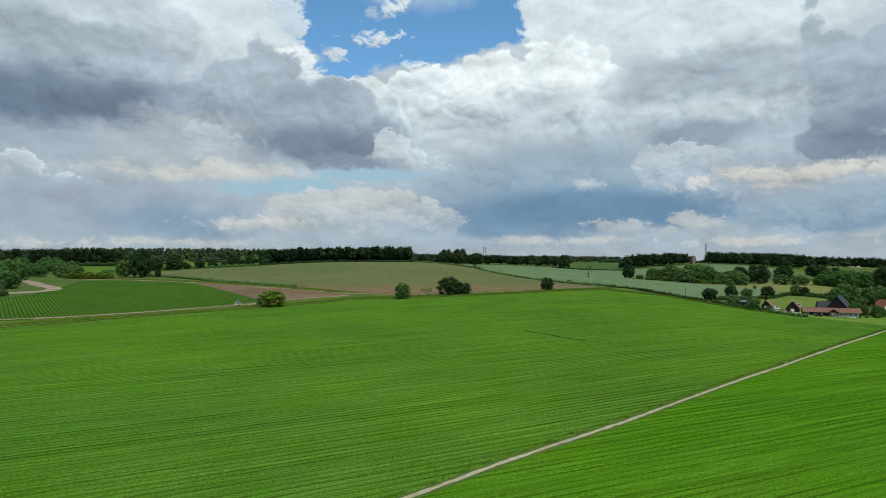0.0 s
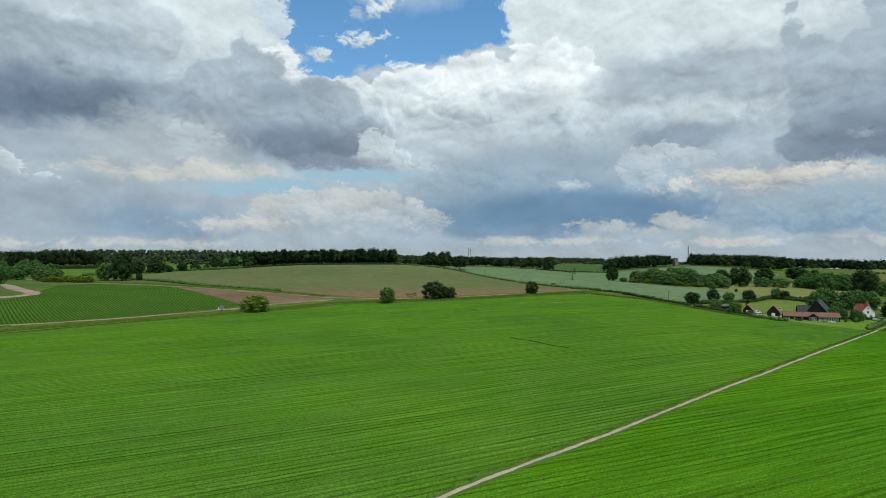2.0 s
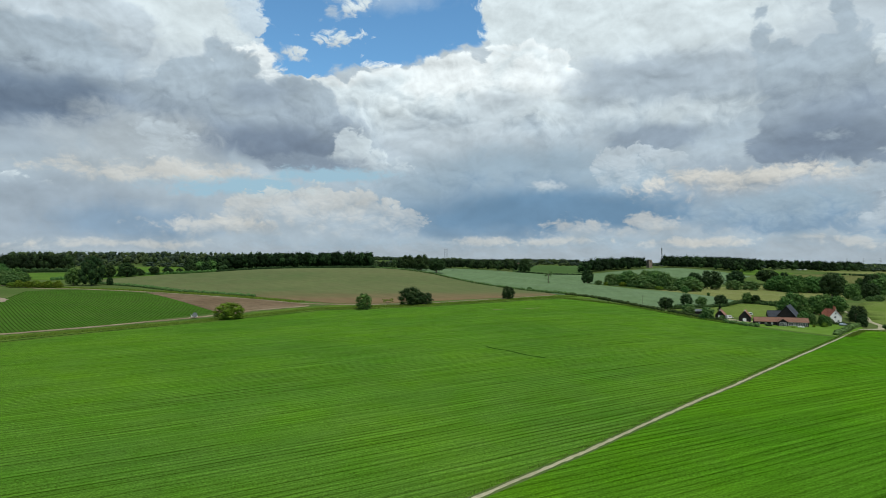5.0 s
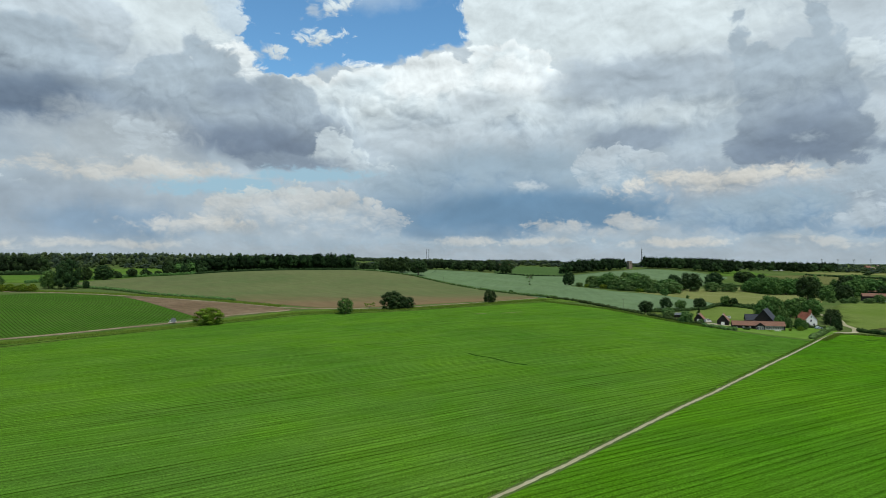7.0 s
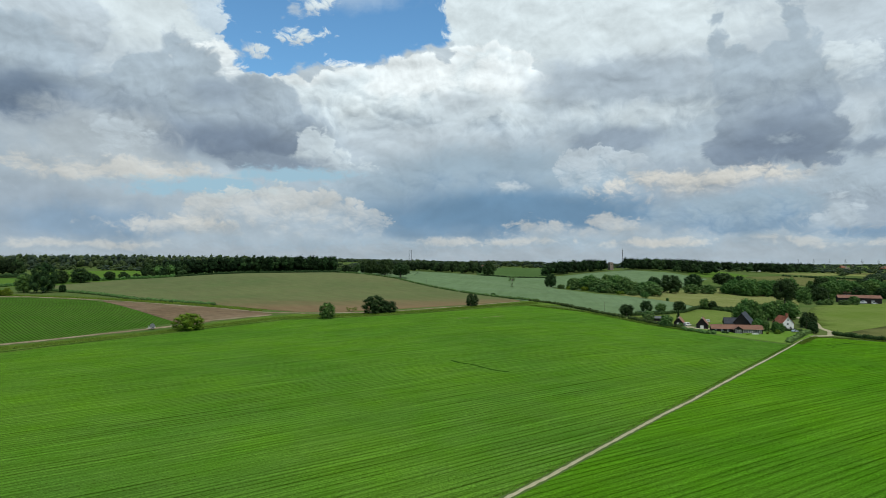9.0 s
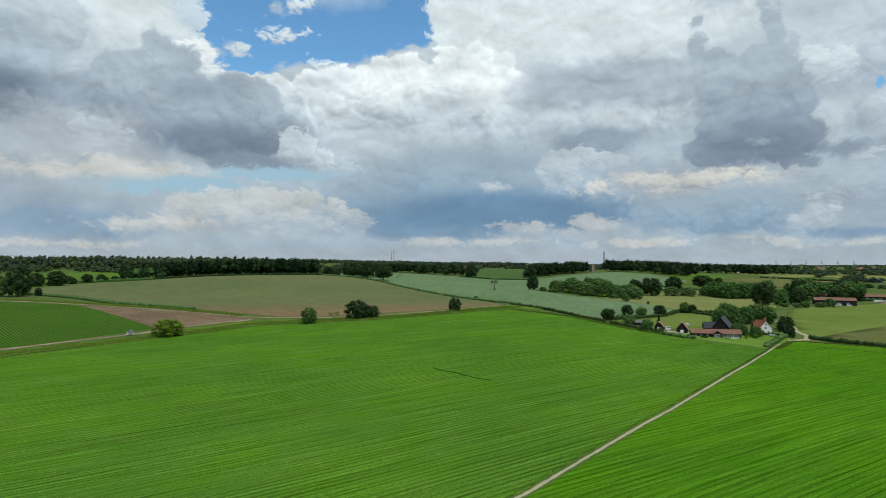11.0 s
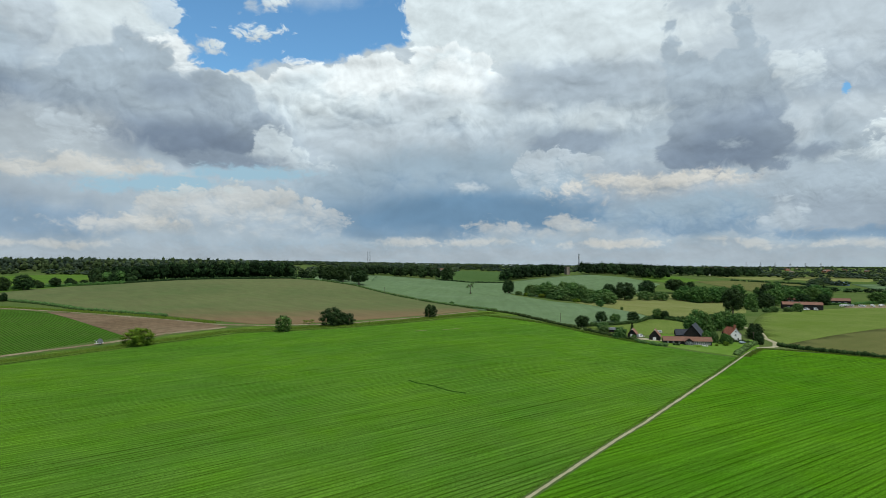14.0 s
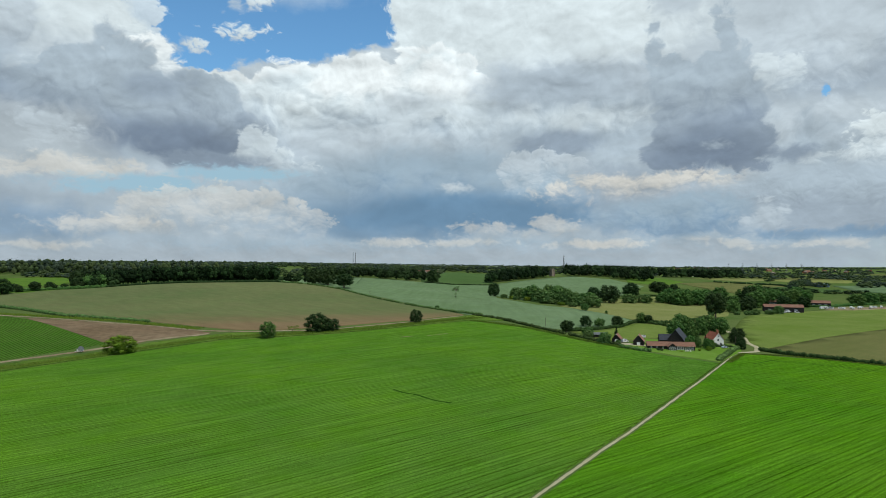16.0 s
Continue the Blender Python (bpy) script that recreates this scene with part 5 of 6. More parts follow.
# ---- buildings ----
M_WHITE = worn("white_render", (0.78, 0.77, 0.74), (0.70, 0.69, 0.65), 0.5)
M_BLACK = worn("tarred_boards", (0.015, 0.014, 0.014), (0.03, 0.027, 0.025), 0.7, 0.8, 0.0, ("Z", 6.0))
M_SLATE = worn("dark_slate", (0.035, 0.04, 0.05), (0.055, 0.062, 0.072), 0.6, 0.7)
M_TILE = worn("red_clay_tiles", (0.24, 0.075, 0.042), (0.30, 0.11, 0.065), 0.7)
M_PANTILE = worn("weathered_pantiles", (0.27, 0.14, 0.095), (0.21, 0.12, 0.085), 0.5)
M_BRICK = worn("red_brick", (0.33, 0.13, 0.08), (0.25, 0.10, 0.06), 1.0)
M_STONE = worn("flint_tower", (0.27, 0.215, 0.17), (0.20, 0.165, 0.13), 0.4)
M_GLASS = worn("window_glass", (0.03, 0.035, 0.04), (0.05, 0.055, 0.06), 0.5, 0.1)
M_FRAME = worn("white_paint", (0.8, 0.8, 0.78), (0.7, 0.7, 0.68), 1.0, 0.5)
M_STEEL = worn("galvanised_steel", (0.30, 0.31, 0.32), (0.24, 0.25, 0.26), 1.0, 0.5, 0.6)
M_DARKSTEEL = worn("weathered_steel", (0.10, 0.105, 0.11), (0.14, 0.145, 0.15), 1.0, 0.7, 0.2)
M_BLUE = worn("blue_sheeting", (0.22, 0.34, 0.50), (0.30, 0.42, 0.56), 0.4, 0.6)
M_RUBBER = worn("rubber", (0.02, 0.02, 0.02), (0.035, 0.035, 0.035), 2.0)
M_HOSE = worn("hose", (0.02, 0.02, 0.022), (0.04, 0.04, 0.045), 3.0, 0.6)


def box(bm, x0, x1, y0, y1, z0, z1):
    v = [bm.verts.new((x, y, z)) for z in (z0, z1) for x, y in ((x0, y0), (x1, y0), (x1, y1), (x0, y1))]
    for f in ((3, 2, 1, 0), (4, 5, 6, 7), (0, 1, 5, 4), (1, 2, 6, 5), (2, 3, 7, 6), (3, 0, 4, 7)):
        bm.faces.new([v[i] for i in f])


def boxed(name, mat, *dims):
    bm = bmesh.new()
    for d in dims:
        box(bm, *d)
    return bm_mesh(name, bm, mat)


def gable_walls(length, width, eaves, ridge, mat):
    """Four walls with gable ends; the ridge runs along x."""
    bm = bmesh.new()
    l, w = length / 2, width / 2
    ends = []
    for x in (-l, l):
        ends.append([bm.verts.new(p) for p in ((x, -w, -1), (x, w, -1), (x, w, eaves), (x, 0, ridge), (x, -w, eaves))])
    for e in ends:
        bm.faces.new(e)
    for i in range(5):
        bm.faces.new((ends[0][i], ends[0][(i + 1) % 5], ends[1][(i + 1) % 5], ends[1][i]))
    return bm_mesh("wall", bm, mat)


def roof_slope(length, width, eaves, ridge, side, mat, over=0.4, thick=0.18):
    """One pitched slab of a roof with courses that step down to the eaves."""
    bm = bmesh.new()
    l, w = length / 2 + over, width / 2
    fall = (ridge - eaves) / w
    n, prof = 8, []
    for k in range(n):
        ya, yb = (w + over) * k / n, (w + over) * (k + 1) / n
        prof += [(ya, ridge - fall * ya + 0.07), (yb, ridge - fall * yb + thick)]
    prof += [(w + over, ridge - fall * (w + over)), (0, ridge)]
    ends = [[bm.verts.new((x, side * py, pz)) for py, pz in prof] for x in (-l, l)]
    for e in ends:
        bm.faces.new(e)
    for i in range(len(prof)):
        k = (i + 1) % len(prof)
        bm.faces.new((ends[0][i], ends[0][k], ends[1][k], ends[1][i]))
    return bm_mesh("roof", bm, mat)


def building(name, x, y, turn, length, width, eaves, ridge, wall, roof, label, category, dz=0.0):
    ob = thing(name, spot(x, y, turn, dz), label, category)
    part("wall", gable_walls(length, width, eaves, ridge, wall), ob)
    for s in (-1, 1):
        part("roof", roof_slope(length, width, eaves, ridge, s, roof), ob)
    bm = bmesh.new()
    tube(bm, (-length / 2 - 0.4, 0, ridge + 0.1), (length / 2 + 0.4, 0, ridge + 0.1), 0.16, 0.16, 6)
    part("ridge", bm_mesh("ridge", bm, roof), ob)
    return ob


def window(parent, m, w, h):
    """A framed window with glazing bars on the face of a wall; m puts it there, facing -y."""
    fr = part("window", boxed("window_frame", M_FRAME, (-w / 2 - 0.06, -w / 2 + 0.04, -0.06, 0.02, 0, h), (w / 2 - 0.04, w / 2 + 0.06, -0.06, 0.02, 0, h),
                              (-w / 2, w / 2, -0.06, 0.02, h - 0.05, h + 0.06), (-w / 2 - 0.1, w / 2 + 0.1, -0.12, 0.02, -0.08, 0.02), (-0.025, 0.025, -0.05, 0.02, 0, h)), parent)
    fr.matrix_basis = m
    part("pane", boxed("pane", M_GLASS, (-w / 2, w / 2, -0.03, 0.0, 0, h)), fr)


def wall_at(length, width, side, off, z):
    """A place on a wall: side 'front' (-y), 'back' (+y), 'east' (+x) or 'west' (-x)."""
    if side == "front":
        return pose(off, -width / 2, z)
    if side == "back":
        return pose(off, width / 2, z, 0, 0, 180)
    if side == "east":
        return pose(length / 2, off, z, 0, 0, 90)
    return pose(-length / 2, off, z, 0, 0, -90)


# the white farmhouse: its gable looks to the south
house = building("farmhouse", 266, 380, -98, 11.5, 7.4, 4.6, 8.6, M_WHITE, M_TILE, "white rendered farmhouse with a red tiled roof", "house")
part("chimney", boxed("chimney", M_BRICK, (3.7, 4.8, -0.7, 0.7, 7.2, 10.4), (3.6, 4.9, -0.8, 0.8, 10.0, 10.2), (3.9, 4.2, -0.4, -0.1, 10.4, 10.9), (4.3, 4.6, 0.1, 0.4, 10.4, 10.9)), house)
for off, z, w, h in ((-1.6, 0.9, 1.2, 1.4), (1.6, 0.9, 1.2, 1.4), (-0.2, 3.4, 1.2, 1.3), (0.0, 5.9, 0.9, 1.0)):
    window(house, wall_at(11.5, 7.4, "east", off, z), w, h)
for off in (-4, -1.4, 1.4, 4):
    for z in (0.9, 3.0):
        window(house, wall_at(11.5, 7.4, "front", off, z), 1.1, 1.2)
part("bargeboard", boxed("bargeboard", M_FRAME, (6.12, 6.19, -0.25, 0.25, 8.3, 8.75)), house)

# the long range with its glazed front and porch
rng_x, rng_y, rng_t = 226, 368, -21
stable = building("stable_range", rng_x, rng_y, rng_t, 29, 6.4, 2.5, 4.6, M_BLACK, M_PANTILE, "long black-boarded stable range with a pantile roof", "stable")
for k in range(9):
    window(stable, wall_at(29, 6.4, "front", 3.2 + 1.25 * k, 0.25), 1.0, 1.9)
for k in range(3):
    window(stable, wall_at(29, 6.4, "front", -12 + 3.5 * k, 0.9), 0.8, 0.9)
porch = part("porch", gable_walls(4.6, 5.0, 2.6, 4.5, M_BLACK), stable, "black-boarded porch gable")
porch.matrix_basis = pose(0.2, -4.4, 0, 0, 0, 90)
for s in (-1, 1):
    slope = part("roof", roof_slope(4.6, 5.0, 2.6, 4.5, s, M_PANTILE), porch)
for off in (-1.3, 0.0, 1.3):
    window(porch, wall_at(4.6, 5.0, "west", off, 0.2), 1.0, 2.1)

# the tall barn behind
barn = building("barn", 243, 387, 50, 17, 10.5, 3.8, 10.2, M_BLACK, M_SLATE, "tall black-boarded barn with a dark slate roof", "barn")
part("door", boxed("door", M_BLACK, (-8.62, -8.5, -1.9, -0.04, 0, 3.6), (-8.62, -8.5, 0.04, 1.9, 0, 3.6)), barn, "black boarded double door")
building("barn_wing", 234.5, 387, -21, 9, 6.5, 3.4, 6.6, M_BLACK, M_SLATE, "low slate-roofed wing of the barn", "barn")

# two sheds, a cart shelter
for x, y, t, l, w, e, r in ((203, 395, 53, 7, 5.4, 2.6, 5.6), (213, 384, 56, 8, 6.6, 3.0, 7.0)):
    shed = building("shed", x, y, t, l, w, e, r, M_BLACK, M_PANTILE, "black-boarded shed with a pale red tiled roof", "shed")
    part("bargeboard", boxed("bargeboard", M_FRAME, (-l / 2 - 0.46, -l / 2 - 0.41, -0.3, 0.3, r - 0.3, r + 0.2)), shed)
    part("door", boxed("door", M_FRAME, (-l / 2 - 0.08, -l / 2, -1.0, 1.0, 0, 2.2)), shed, "pale boarded shed door")
shelter = building("cart_shelter", 198, 414, -20, 9, 4.5, 2.2, 3.2, M_BLACK, M_STEEL, "low shelter with a grey sheet roof", "shelter")

# far farm: black barns with red roofs
for x, y, t, l, w, e, r in ((552, 657, -30, 42, 14, 6.0, 8.8), (640, 702, -36, 30, 13, 5.0, 7.8), (600, 728, -40, 18, 9, 5.0, 8.0)):
    b = building("farm_barn", x, y, t, l, w, e, r, M_BLACK, M_PANTILE, "large black barn with a weathered red roof", "barn")
    for k in range(4):
        part("door", boxed("door", M_STEEL, (-l * 0.4 + k * l * 0.22, -l * 0.4 + k * l * 0.22 + 3.2, -w / 2 - 0.1, -w / 2, 0, 3.6)), b)
cottage = building("cottage", 552, 708, 50, 8, 6, 4.6, 7.4, M_WHITE, M_PANTILE, "small white cottage among trees", "house")
for off in (-1.5, 1.5):
    window(cottage, wall_at(8, 6, "west", off, 1.0), 1.0, 1.2)
blue = building("blue_shed", 1008, 1092, -42, 26, 12, 4.5, 6.0, M_BLUE, M_BLUE, "long pale-blue sheeted shed", "shed")

# church tower in the wood's edge: walls, parapet, buttresses, belfry openings
tower = thing("church_tower", spot(507, 1282, 20), "square flint church tower at the wood's edge", "tower")
part("wall", boxed("wall", M_STONE, (-3.6, 3.6, -3.6, 3.6, -1, 15.2)), tower)
part("parapet", boxed("parapet", M_STONE, *[(x - 0.6, x + 0.6, y - 0.6, y + 0.6, 15.2, 16.4) for x in (-3.1, -1.0, 1.0, 3.1) for y in (-3.1, 3.1)], *[(x - 0.6, x + 0.6, y - 0.6, y + 0.6, 15.2, 16.4) for x in (-3.1, 3.1) for y in (-1, 1)], (-3.8, 3.8, -3.8, 3.8, 14.9, 15.3)), tower)
for sx in (-1, 1):
    for sy in (-1, 1):
        part("buttress", boxed("buttress", M_STONE, (sx * 3.9 - 0.5, sx * 3.9 + 0.5, sy * 3.9 - 0.5, sy * 3.9 + 0.5, -1, 9.5), (sx * 3.7 - 0.4, sx * 3.7 + 0.4, sy * 3.7 - 0.4, sy * 3.7 + 0.4, 9.5, 13)), tower)
for k in range(4):
    w = part("belfry_opening", boxed("belfry_opening", M_BLACK, (-0.7, 0.7, -3.66, -3.5, 10.5, 13.2)), tower)
    w.matrix_basis = pose(0, 0, 0, 0, 0, 90 * k)


# ---- masts, pylons and poles ----
def lattice(height, foot, top, bays, r):
    bm = bmesh.new()
    rings = []
    for k in range(bays + 1):
        f = k / bays
        s, z = foot + (top - foot) * f, height * f
        rings.append([(-s, -s, z), (s, -s, z), (s, s, z), (-s, s, z)])
    for k in range(bays):
        for i in range(4):
            tube(bm, rings[k][i], rings[k + 1][i], r, r, 4)
            tube(bm, rings[k][i], rings[k + 1][(i + 1) % 4], r * 0.7, r * 0.7, 4)
            tube(bm, rings[k + 1][i], rings[k + 1][(i + 1) % 4], r * 0.7, r * 0.7, 4)
    return bm


mast = thing("lattice_mast", spot(668, 1604), "tall grey lattice mast carrying aerials", "mast")
part("frame", bm_mesh("frame", lattice(50, 1.2, 0.9, 20, 0.24), M_DARKSTEEL), mast)
bm = bmesh.new()
tube(bm, (0, 0, 50), (0, 0, 55), 0.2, 0.08)
part("spike", bm_mesh("spike", bm, M_STEEL), mast)
for k, z in enumerate((44, 46.5, 38, 31)):
    part("aerial", boxed("aerial", M_FRAME, (1.0 * (-1) ** k - 0.35, 1.0 * (-1) ** k + 0.35, -1.5, -1.0, z - 1.2, z + 1.2)), mast)
for x in (251, 264):
    far_mast = thing("radio_mast", spot(x, 3905), "slender distant radio mast", "mast", "radio masts")
    part("shaft", bm_mesh("shaft", lattice(84, 1.6, 1.2, 22, 0.5), M_DARKSTEEL), far_mast)
for k in range(6):
    bearing_, far_ = radians(36.1 + 1.05 * k), 3000 - 30 * k
    x, y = far_ * math.sin(bearing_), far_ * math.cos(bearing_)
    py = thing("pylon", spot(x, y, -25), "steel electricity pylon on the skyline", "pylon", "pylons")
    part("tower", bm_mesh("tower", lattice(36, 2.6, 0.6, 9, 0.11), M_STEEL), py)
    for z, l in ((23, 6), (28, 5), (33, 4)):
        bm = bmesh.new()
        tube(bm, (-l, 0, z), (l, 0, z), 0.28, 0.28, 5)
        tube(bm, (-l, 0, z), (0, 0, z + 2), 0.18, 0.18, 4)
        tube(bm, (l, 0, z), (0, 0, z + 2), 0.18, 0.18, 4)
        part("crossarm", bm_mesh("crossarm", bm, M_STEEL), py)
for x, y, h in ((176, 458, 7), (40, 797, 9), (275, 370, 7), (66, 724, 8)):
    pole = thing("telegraph_pole", spot(x, y), "weathered wooden telegraph pole by a hedge", "pole", "telegraph poles")
    bm = bmesh.new()
    tube(bm, (0, 0, -0.5), (0, 0, h), 0.16, 0.11)
    part("shaft", bm_mesh("shaft", bm, M_BARK), pole)
    part("crossarm", boxed("crossarm", M_BARK, (-0.8, 0.8, -0.06, 0.06, h - 0.6, h - 0.48)), pole)

# ---- hose reel beside the root crop ----
reel = thing("hose_reel", spot(-136, 420, 25, 0.5), "white and black irrigation hose reel on a wheeled frame", "machine")
part("frame", boxed("frame", M_FRAME, (-2.1, 1.6, -0.95, -0.8, 0.55, 0.75), (-2.1, 1.6, 0.8, 0.95, 0.55, 0.75), (-2.1, -1.9, -0.9, 0.9, 0.5, 2.0), (1.4, 1.6, -0.9, 0.9, 0.5, 1.4), (-3.2, -2.0, -0.1, 0.1, 0.5, 0.65)), reel)
bm = bmesh.new()
tube(bm, (0, -0.7, 1.9), (0, 0.7, 1.9), 1.05, 1.05, 20)
part("hose", bm_mesh("hose", bm, M_HOSE), reel, "coiled black hose")
for s in (-1, 1):
    bm = bmesh.new()
    tube(bm, (0, s * 0.72, 1.9), (0, s * 0.82, 1.9), 1.5, 1.5, 20)
    part("flange", bm_mesh("flange", bm, M_STEEL), reel)
    bm = bmesh.new()
    tube(bm, (0.2, s * 1.0, 0.5), (0.2, s * 1.3, 0.5), 0.5, 0.5, 14)
    wheel = part("wheel", bm_mesh("wheel", bm, M_RUBBER), reel)
    bm = bmesh.new()
    tube(bm, (0.2, s * 1.31, 0.5), (0.2, s * 1.33, 0.5), 0.25, 0.25, 10)
    part("rim", bm_mesh("rim", bm, M_FRAME), wheel)
bm = bmesh.new()
tube(bm, (-2.3, 0, 0.6), (-2.6, 0, 2.4), 0.09, 0.07)
tube(bm, (-2.6, 0, 2.4), (-3.3, 0, 2.7), 0.09, 0.06)
part("rain_gun", bm_mesh("rain_gun", bm, M_STEEL), reel)


# ---- vehicles and caravans ----
def car(x, y, turn, paint, label, van=False):
    ob = thing("van" if van else "car", spot(x, y, turn, 0.35), label, "van" if van else "car")
    l, w, top = (5.2, 1.9, 2.2) if van else (4.3, 1.8, 1.45)
    prof = [(-l / 2, 0.35), (l / 2, 0.35), (l / 2, 0.8), (l / 2 - 1.1, 0.95), (l / 2 - 1.7, top), (-l / 2 + (0.1 if van else 0.8), top), (-l / 2, 0.95)]
    bm = bmesh.new()
    sides = [[bm.verts.new((px, s * w / 2 * (0.9 if pz > 1 else 1), pz)) for px, pz in prof] for s in (-1, 1)]
    for s in sides:
        bm.faces.new(s)
    for i in range(len(prof)):
        bm.faces.new((sides[0][i], sides[0][(i + 1) % 7], sides[1][(i + 1) % 7], sides[1][i]))
    part("body", bm_mesh("body", bm, paint), ob)
    part("windows", boxed("windows", M_GLASS, (-l / 2 + 1.0, l / 2 - 1.75, -w / 2 * 0.96, w / 2 * 0.96, 1.0, top - 0.18)), ob, "dark car windows")
    for px in (-l / 2 + 0.8, l / 2 - 0.8):
        for s in (-1, 1):
            bm = bmesh.new()
            tube(bm, (px, s * (w / 2 - 0.2), 0.33), (px, s * (w / 2 + 0.02), 0.33), 0.33, 0.33, 12)
            part("wheel", bm_mesh("wheel", bm, M_RUBBER), ob)
    return ob


M_CARWHITE = worn("white_car_paint", (0.75, 0.75, 0.74), (0.68, 0.68, 0.67), 0.6, 0.3)
M_CARBLUE = worn("silver_blue_paint", (0.35, 0.42, 0.48), (0.30, 0.36, 0.42), 0.6, 0.3)
car(264, 366, 10, M_CARBLUE, "silver-blue car parked behind the farmhouse hedge")
car(207, 392, 20, M_CARWHITE, "white van parked between the sheds", True)
for x, y, t in ((545, 645, 10), (551, 646, 20), (557, 640, -30), (630, 682, 5)):
    car(x, y, t, M_CARWHITE, "white van parked before the far barn", True)


def caravan(x, y, turn, label, l=5.5, h=2.5, mat=None):
    ob = thing("caravan", spot(x, y, turn, 0.3), label, "caravan", "parked caravans")
    bm = bmesh.new()
    prof = [(-l / 2, 0.5), (l / 2, 0.5), (l / 2 + 0.15, 1.4), (l / 2 - 0.2, h), (-l / 2 + 0.2, h), (-l / 2 - 0.15, 1.4)]
    sides = [[bm.verts.new((px, s * 1.05, pz)) for px, pz in prof] for s in (-1, 1)]
    for s in sides:
        bm.faces.new(s)
    for i in range(6):
        bm.faces.new((sides[0][i], sides[0][(i + 1) % 6], sides[1][(i + 1) % 6], sides[1][i]))
    part("body", bm_mesh("body", bm, mat or M_CARWHITE), ob)
    part("window", boxed("window", M_GLASS, (-1.8, -0.4, -1.08, 1.08, 1.3, 1.9), (0.5, 1.9, -1.08, 1.08, 1.3, 1.9)), ob)
    for s in (-1, 1):
        bm = bmesh.new()
        tube(bm, (0, s * 0.85, 0.32), (0, s * 1.06, 0.32), 0.34, 0.34, 12)
        part("wheel", bm_mesh("wheel", bm, M_RUBBER), ob)
    bm = bmesh.new()
    tube(bm, (l / 2, 0, 0.55), (l / 2 + 1.2, 0, 0.5), 0.06, 0.05)
    part("drawbar", bm_mesh("drawbar", bm, M_STEEL), ob)
    return ob


caravan(230, 410, -25, "white trailer standing in the paddock", 4.4, 2.0)
for k in range(17):
    caravan(622 + 5.6 * k + R.uniform(-2, 2), 668 - 1.4 * k + R.uniform(-9, 9), R.uniform(-60, 60), "pale caravan parked in the yard", R.uniform(4.5, 7), R.uniform(2.3, 2.9))
field("yard", [(612, 660), (640, 645), (720, 640), (735, 660), (640, 684)], M_DIRT, "bare sandy yard where caravans stand", 0.3, 10, "yard")

# ---- garden and farmyard pieces ----
field("farmyard", [(200, 384), (206, 380), (216, 376), (220, 380), (208, 390), (202, 391)], M_TRACK, "pale gravel yard between the sheds", 0.36, 5, "yard")


def garden_set(x, y, turn):
    ob = thing("garden_table", spot(x, y, turn, 0.3), "white garden table on the terrace", "table")
    part("tabletop", boxed("tabletop", M_FRAME, (-0.9, 0.9, -0.45, 0.45, 0.70, 0.75)), ob)
    for sx in (-0.8, 0.8):
        for sy in (-0.35, 0.35):
            part("leg", boxed("leg", M_FRAME, (sx - 0.04, sx + 0.04, sy - 0.04, sy + 0.04, 0, 0.7)), ob)
    for sx in (-1.3, -0.4, 0.4, 1.3):
        ch = thing("garden_chair", spot(x + sx * 1.3, y - 1.2, turn + 12 * sx, 0.3), "white garden chair on the terrace", "chair", "garden chairs")
        part("seat", boxed("seat", M_FRAME, (-0.25, 0.25, -0.25, 0.25, 0.42, 0.46)), ch)
        part("backrest", boxed("backrest", M_FRAME, (-0.25, 0.25, 0.22, 0.27, 0.46, 0.95)), ch)
        for px in (-0.22, 0.22):
            for py in (-0.22, 0.22):
                part("leg", boxed("leg", M_FRAME, (px - 0.03, px + 0.03, py - 0.03, py + 0.03, 0, 0.42)), ch)


garden_set(231, 357, -20)
hedge([(214, 362), (218, 360)], 1.2, 1.3, M_DARKLEAF, "small clipped hedge before the stable range")
hedge([(226, 356), (229, 355)], 1.0, 0.9, M_LIGHTLEAF, "low flower border before the stable range")

# ---- village houses and distant roofs ----
def far_house(x, y, turn, l, wall, roof, label):
    ob = building("house", x, y, turn, l, 8, 4.5, 8, wall, roof, label, "house")
    part("chimney", boxed("chimney", M_BRICK, (l * 0.3, l * 0.3 + 1, -0.5, 0.5, 7, 9.6)), ob)
    for k in range(3):
        window(ob, wall_at(l, 8, "front", -l * 0.3 + k * l * 0.3, 2.8), 1.3, 1.4)


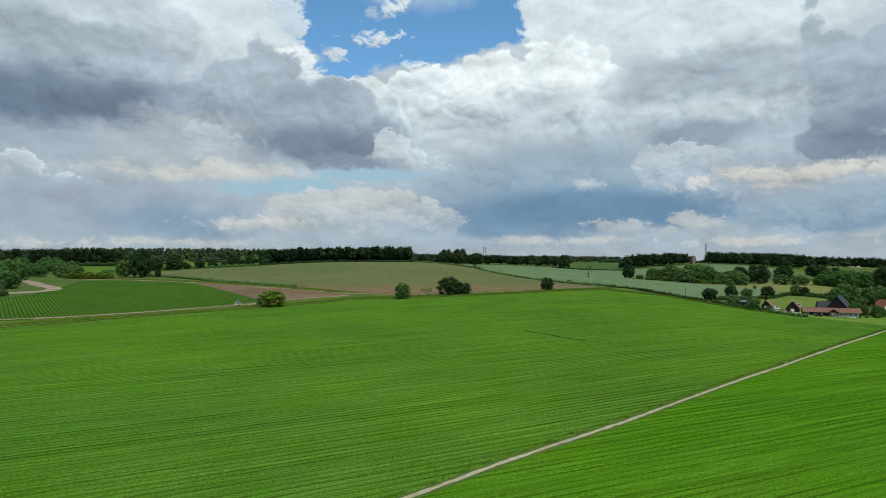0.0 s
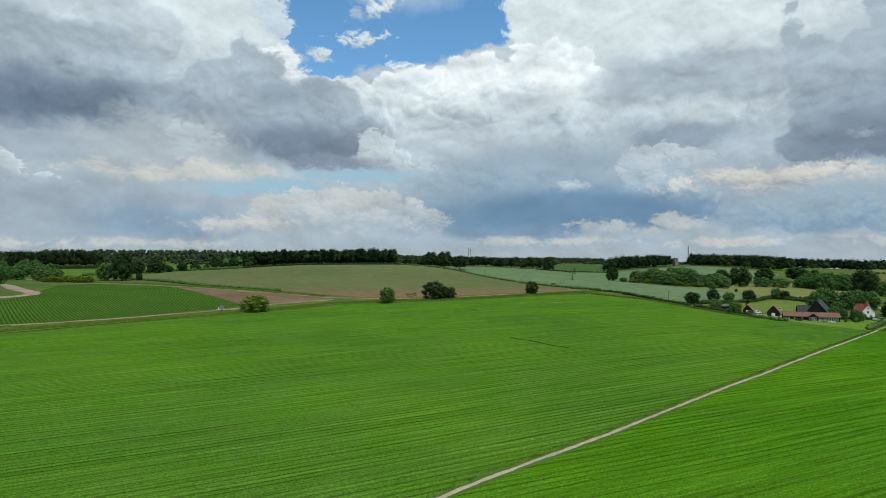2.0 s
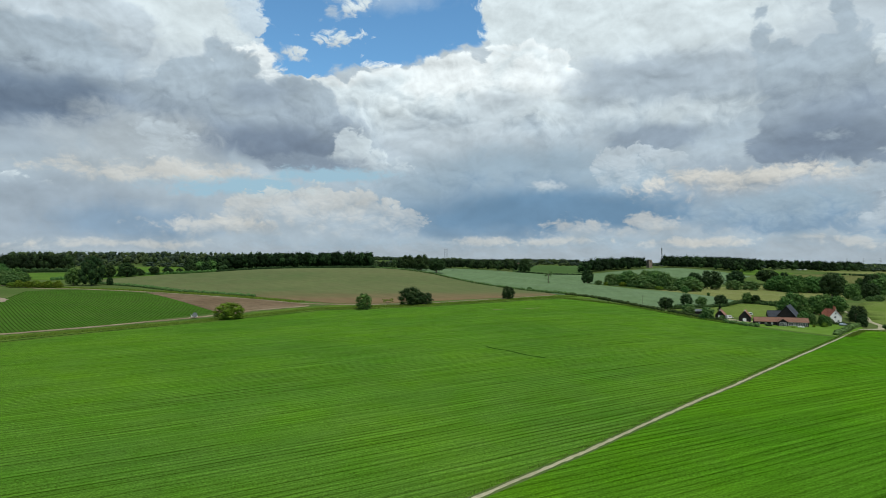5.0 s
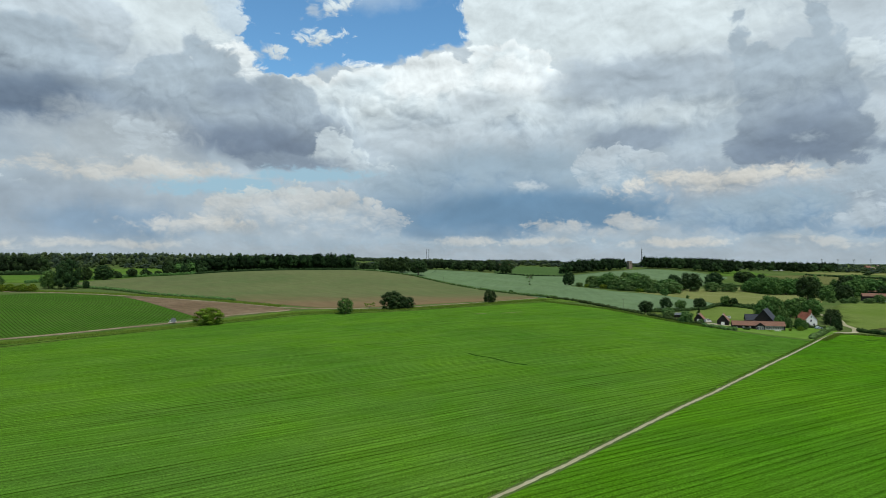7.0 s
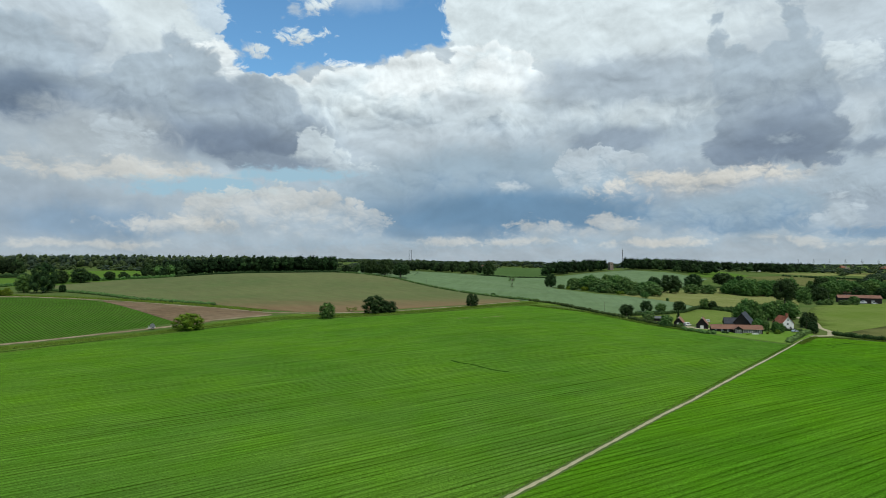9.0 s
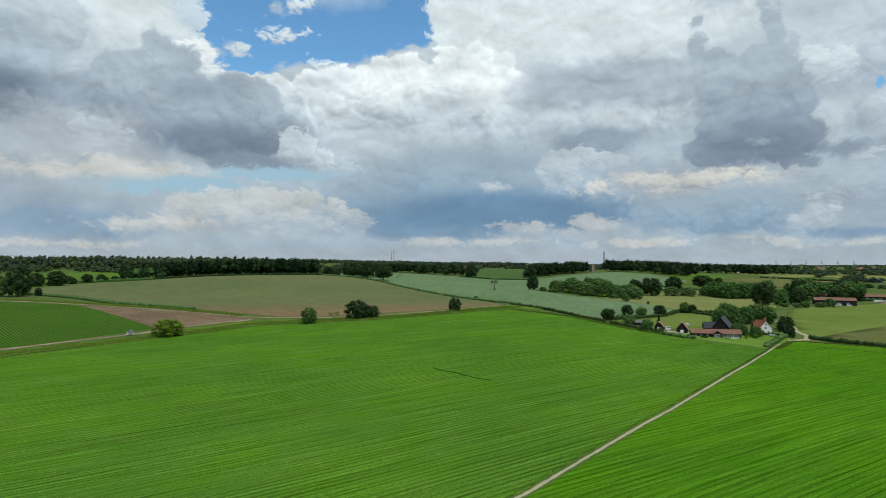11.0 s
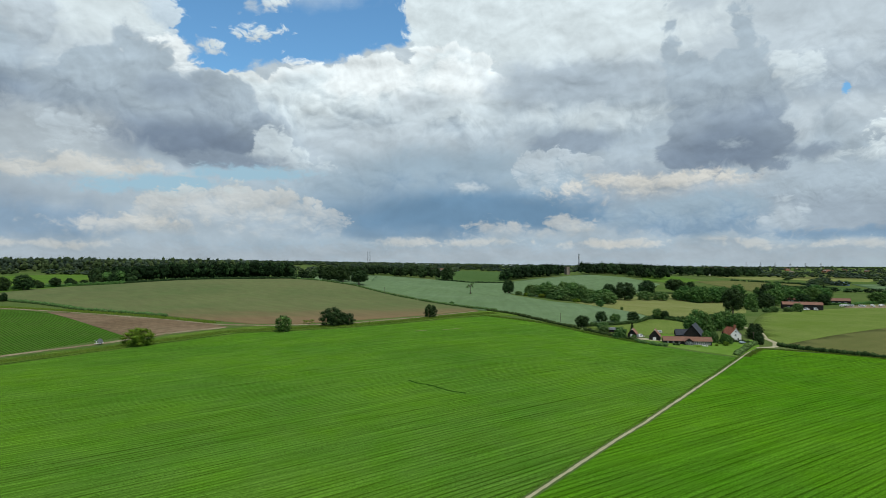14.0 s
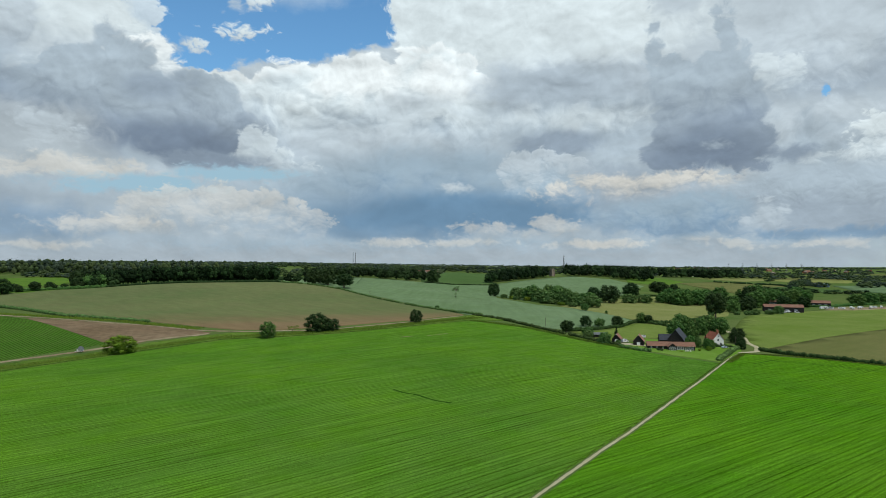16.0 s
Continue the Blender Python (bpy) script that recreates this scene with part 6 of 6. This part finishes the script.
for k, (x, y, l, wall, roof) in enumerate(((262, 1700, 22, M_BRICK, M_TILE), (290, 1712, 30, M_BRICK, M_PANTILE), (318, 1722, 20, M_WHITE, M_PANTILE), (345, 1735, 14, M_BRICK, M_TILE), (372, 1800, 12, M_WHITE, M_PANTILE), (560, 1700, 16, M_BRICK, M_PANTILE), (580, 1712, 14, M_WHITE, M_SLATE),
                                      (1010, 1560, 16, M_WHITE, M_PANTILE), (1032, 1570, 14, M_WHITE, M_TILE), (820, 1900, 14, M_BRICK, M_SLATE))):
    far_house(x, y, -10 + 17 * (k % 4), l, wall, roof, "distant village house with a red roof" if roof in (M_TILE, M_PANTILE) else "distant village house with a grey roof")
V = np.random.default_rng(5)
for k in range(34):
    b_, d_ = radians(V.uniform(24, 46)), V.uniform(2300, 4300)
    ob = building("house", d_ * math.sin(b_), d_ * math.cos(b_), V.uniform(0, 90), V.uniform(12, 40), 9, 5, 9, (M_STONE, M_BRICK)[k % 2], (M_PANTILE, M_SLATE, M_STONE)[k % 3], "small pale building on the far plain", "house")

# ---- marks in the cereal field ----
M_LAID = soil_or_crop("laid_crop", (0.018, 0.062, 0.008), (0.028, 0.080, 0.010), (0.03, 0.085, 0.012), patch=0.2, streak=0.2)
M_THIN = soil_or_crop("thin_crop", (0.16, 0.17, 0.07), (0.20, 0.19, 0.09), (0.12, 0.18, 0.04), patch=0.2, streak=0.3)
ribbon("trodden_line", [(34, 262), (37, 256), (42, 251), (46, 243), (49, 239), (53, 236)], 1.5, M_LAID, "dark trodden line across the young crop", 0.34, "track", 0.4, 1.0)
ribbon("bare_patch", [(58, 413), (62, 415), (66, 416)], 2.6, M_THIN, "bare patch in the young crop", 0.34, "patch", 0.5, 1.0)
ribbon("bare_patch", [(76, 416), (84, 420), (92, 425)], 1.6, M_THIN, "thin strip in the young crop", 0.34, "patch", 0.5, 1.0)
for d in (0, 2.4):
    ribbon("wheel_track", [(243 + d * 0.6, 312 - d), (262 + d * 0.1, 322 - d * 1.2), (278 - d, 310 - d), (296 - d, 282 - d), (330 - d, 236 - d * 0.6), (400 - d, 142 - d * 0.6)], 0.5, M_LAID, "narrow dark wheel track along the headland", 0.3, "track", 0.4, 2.0)
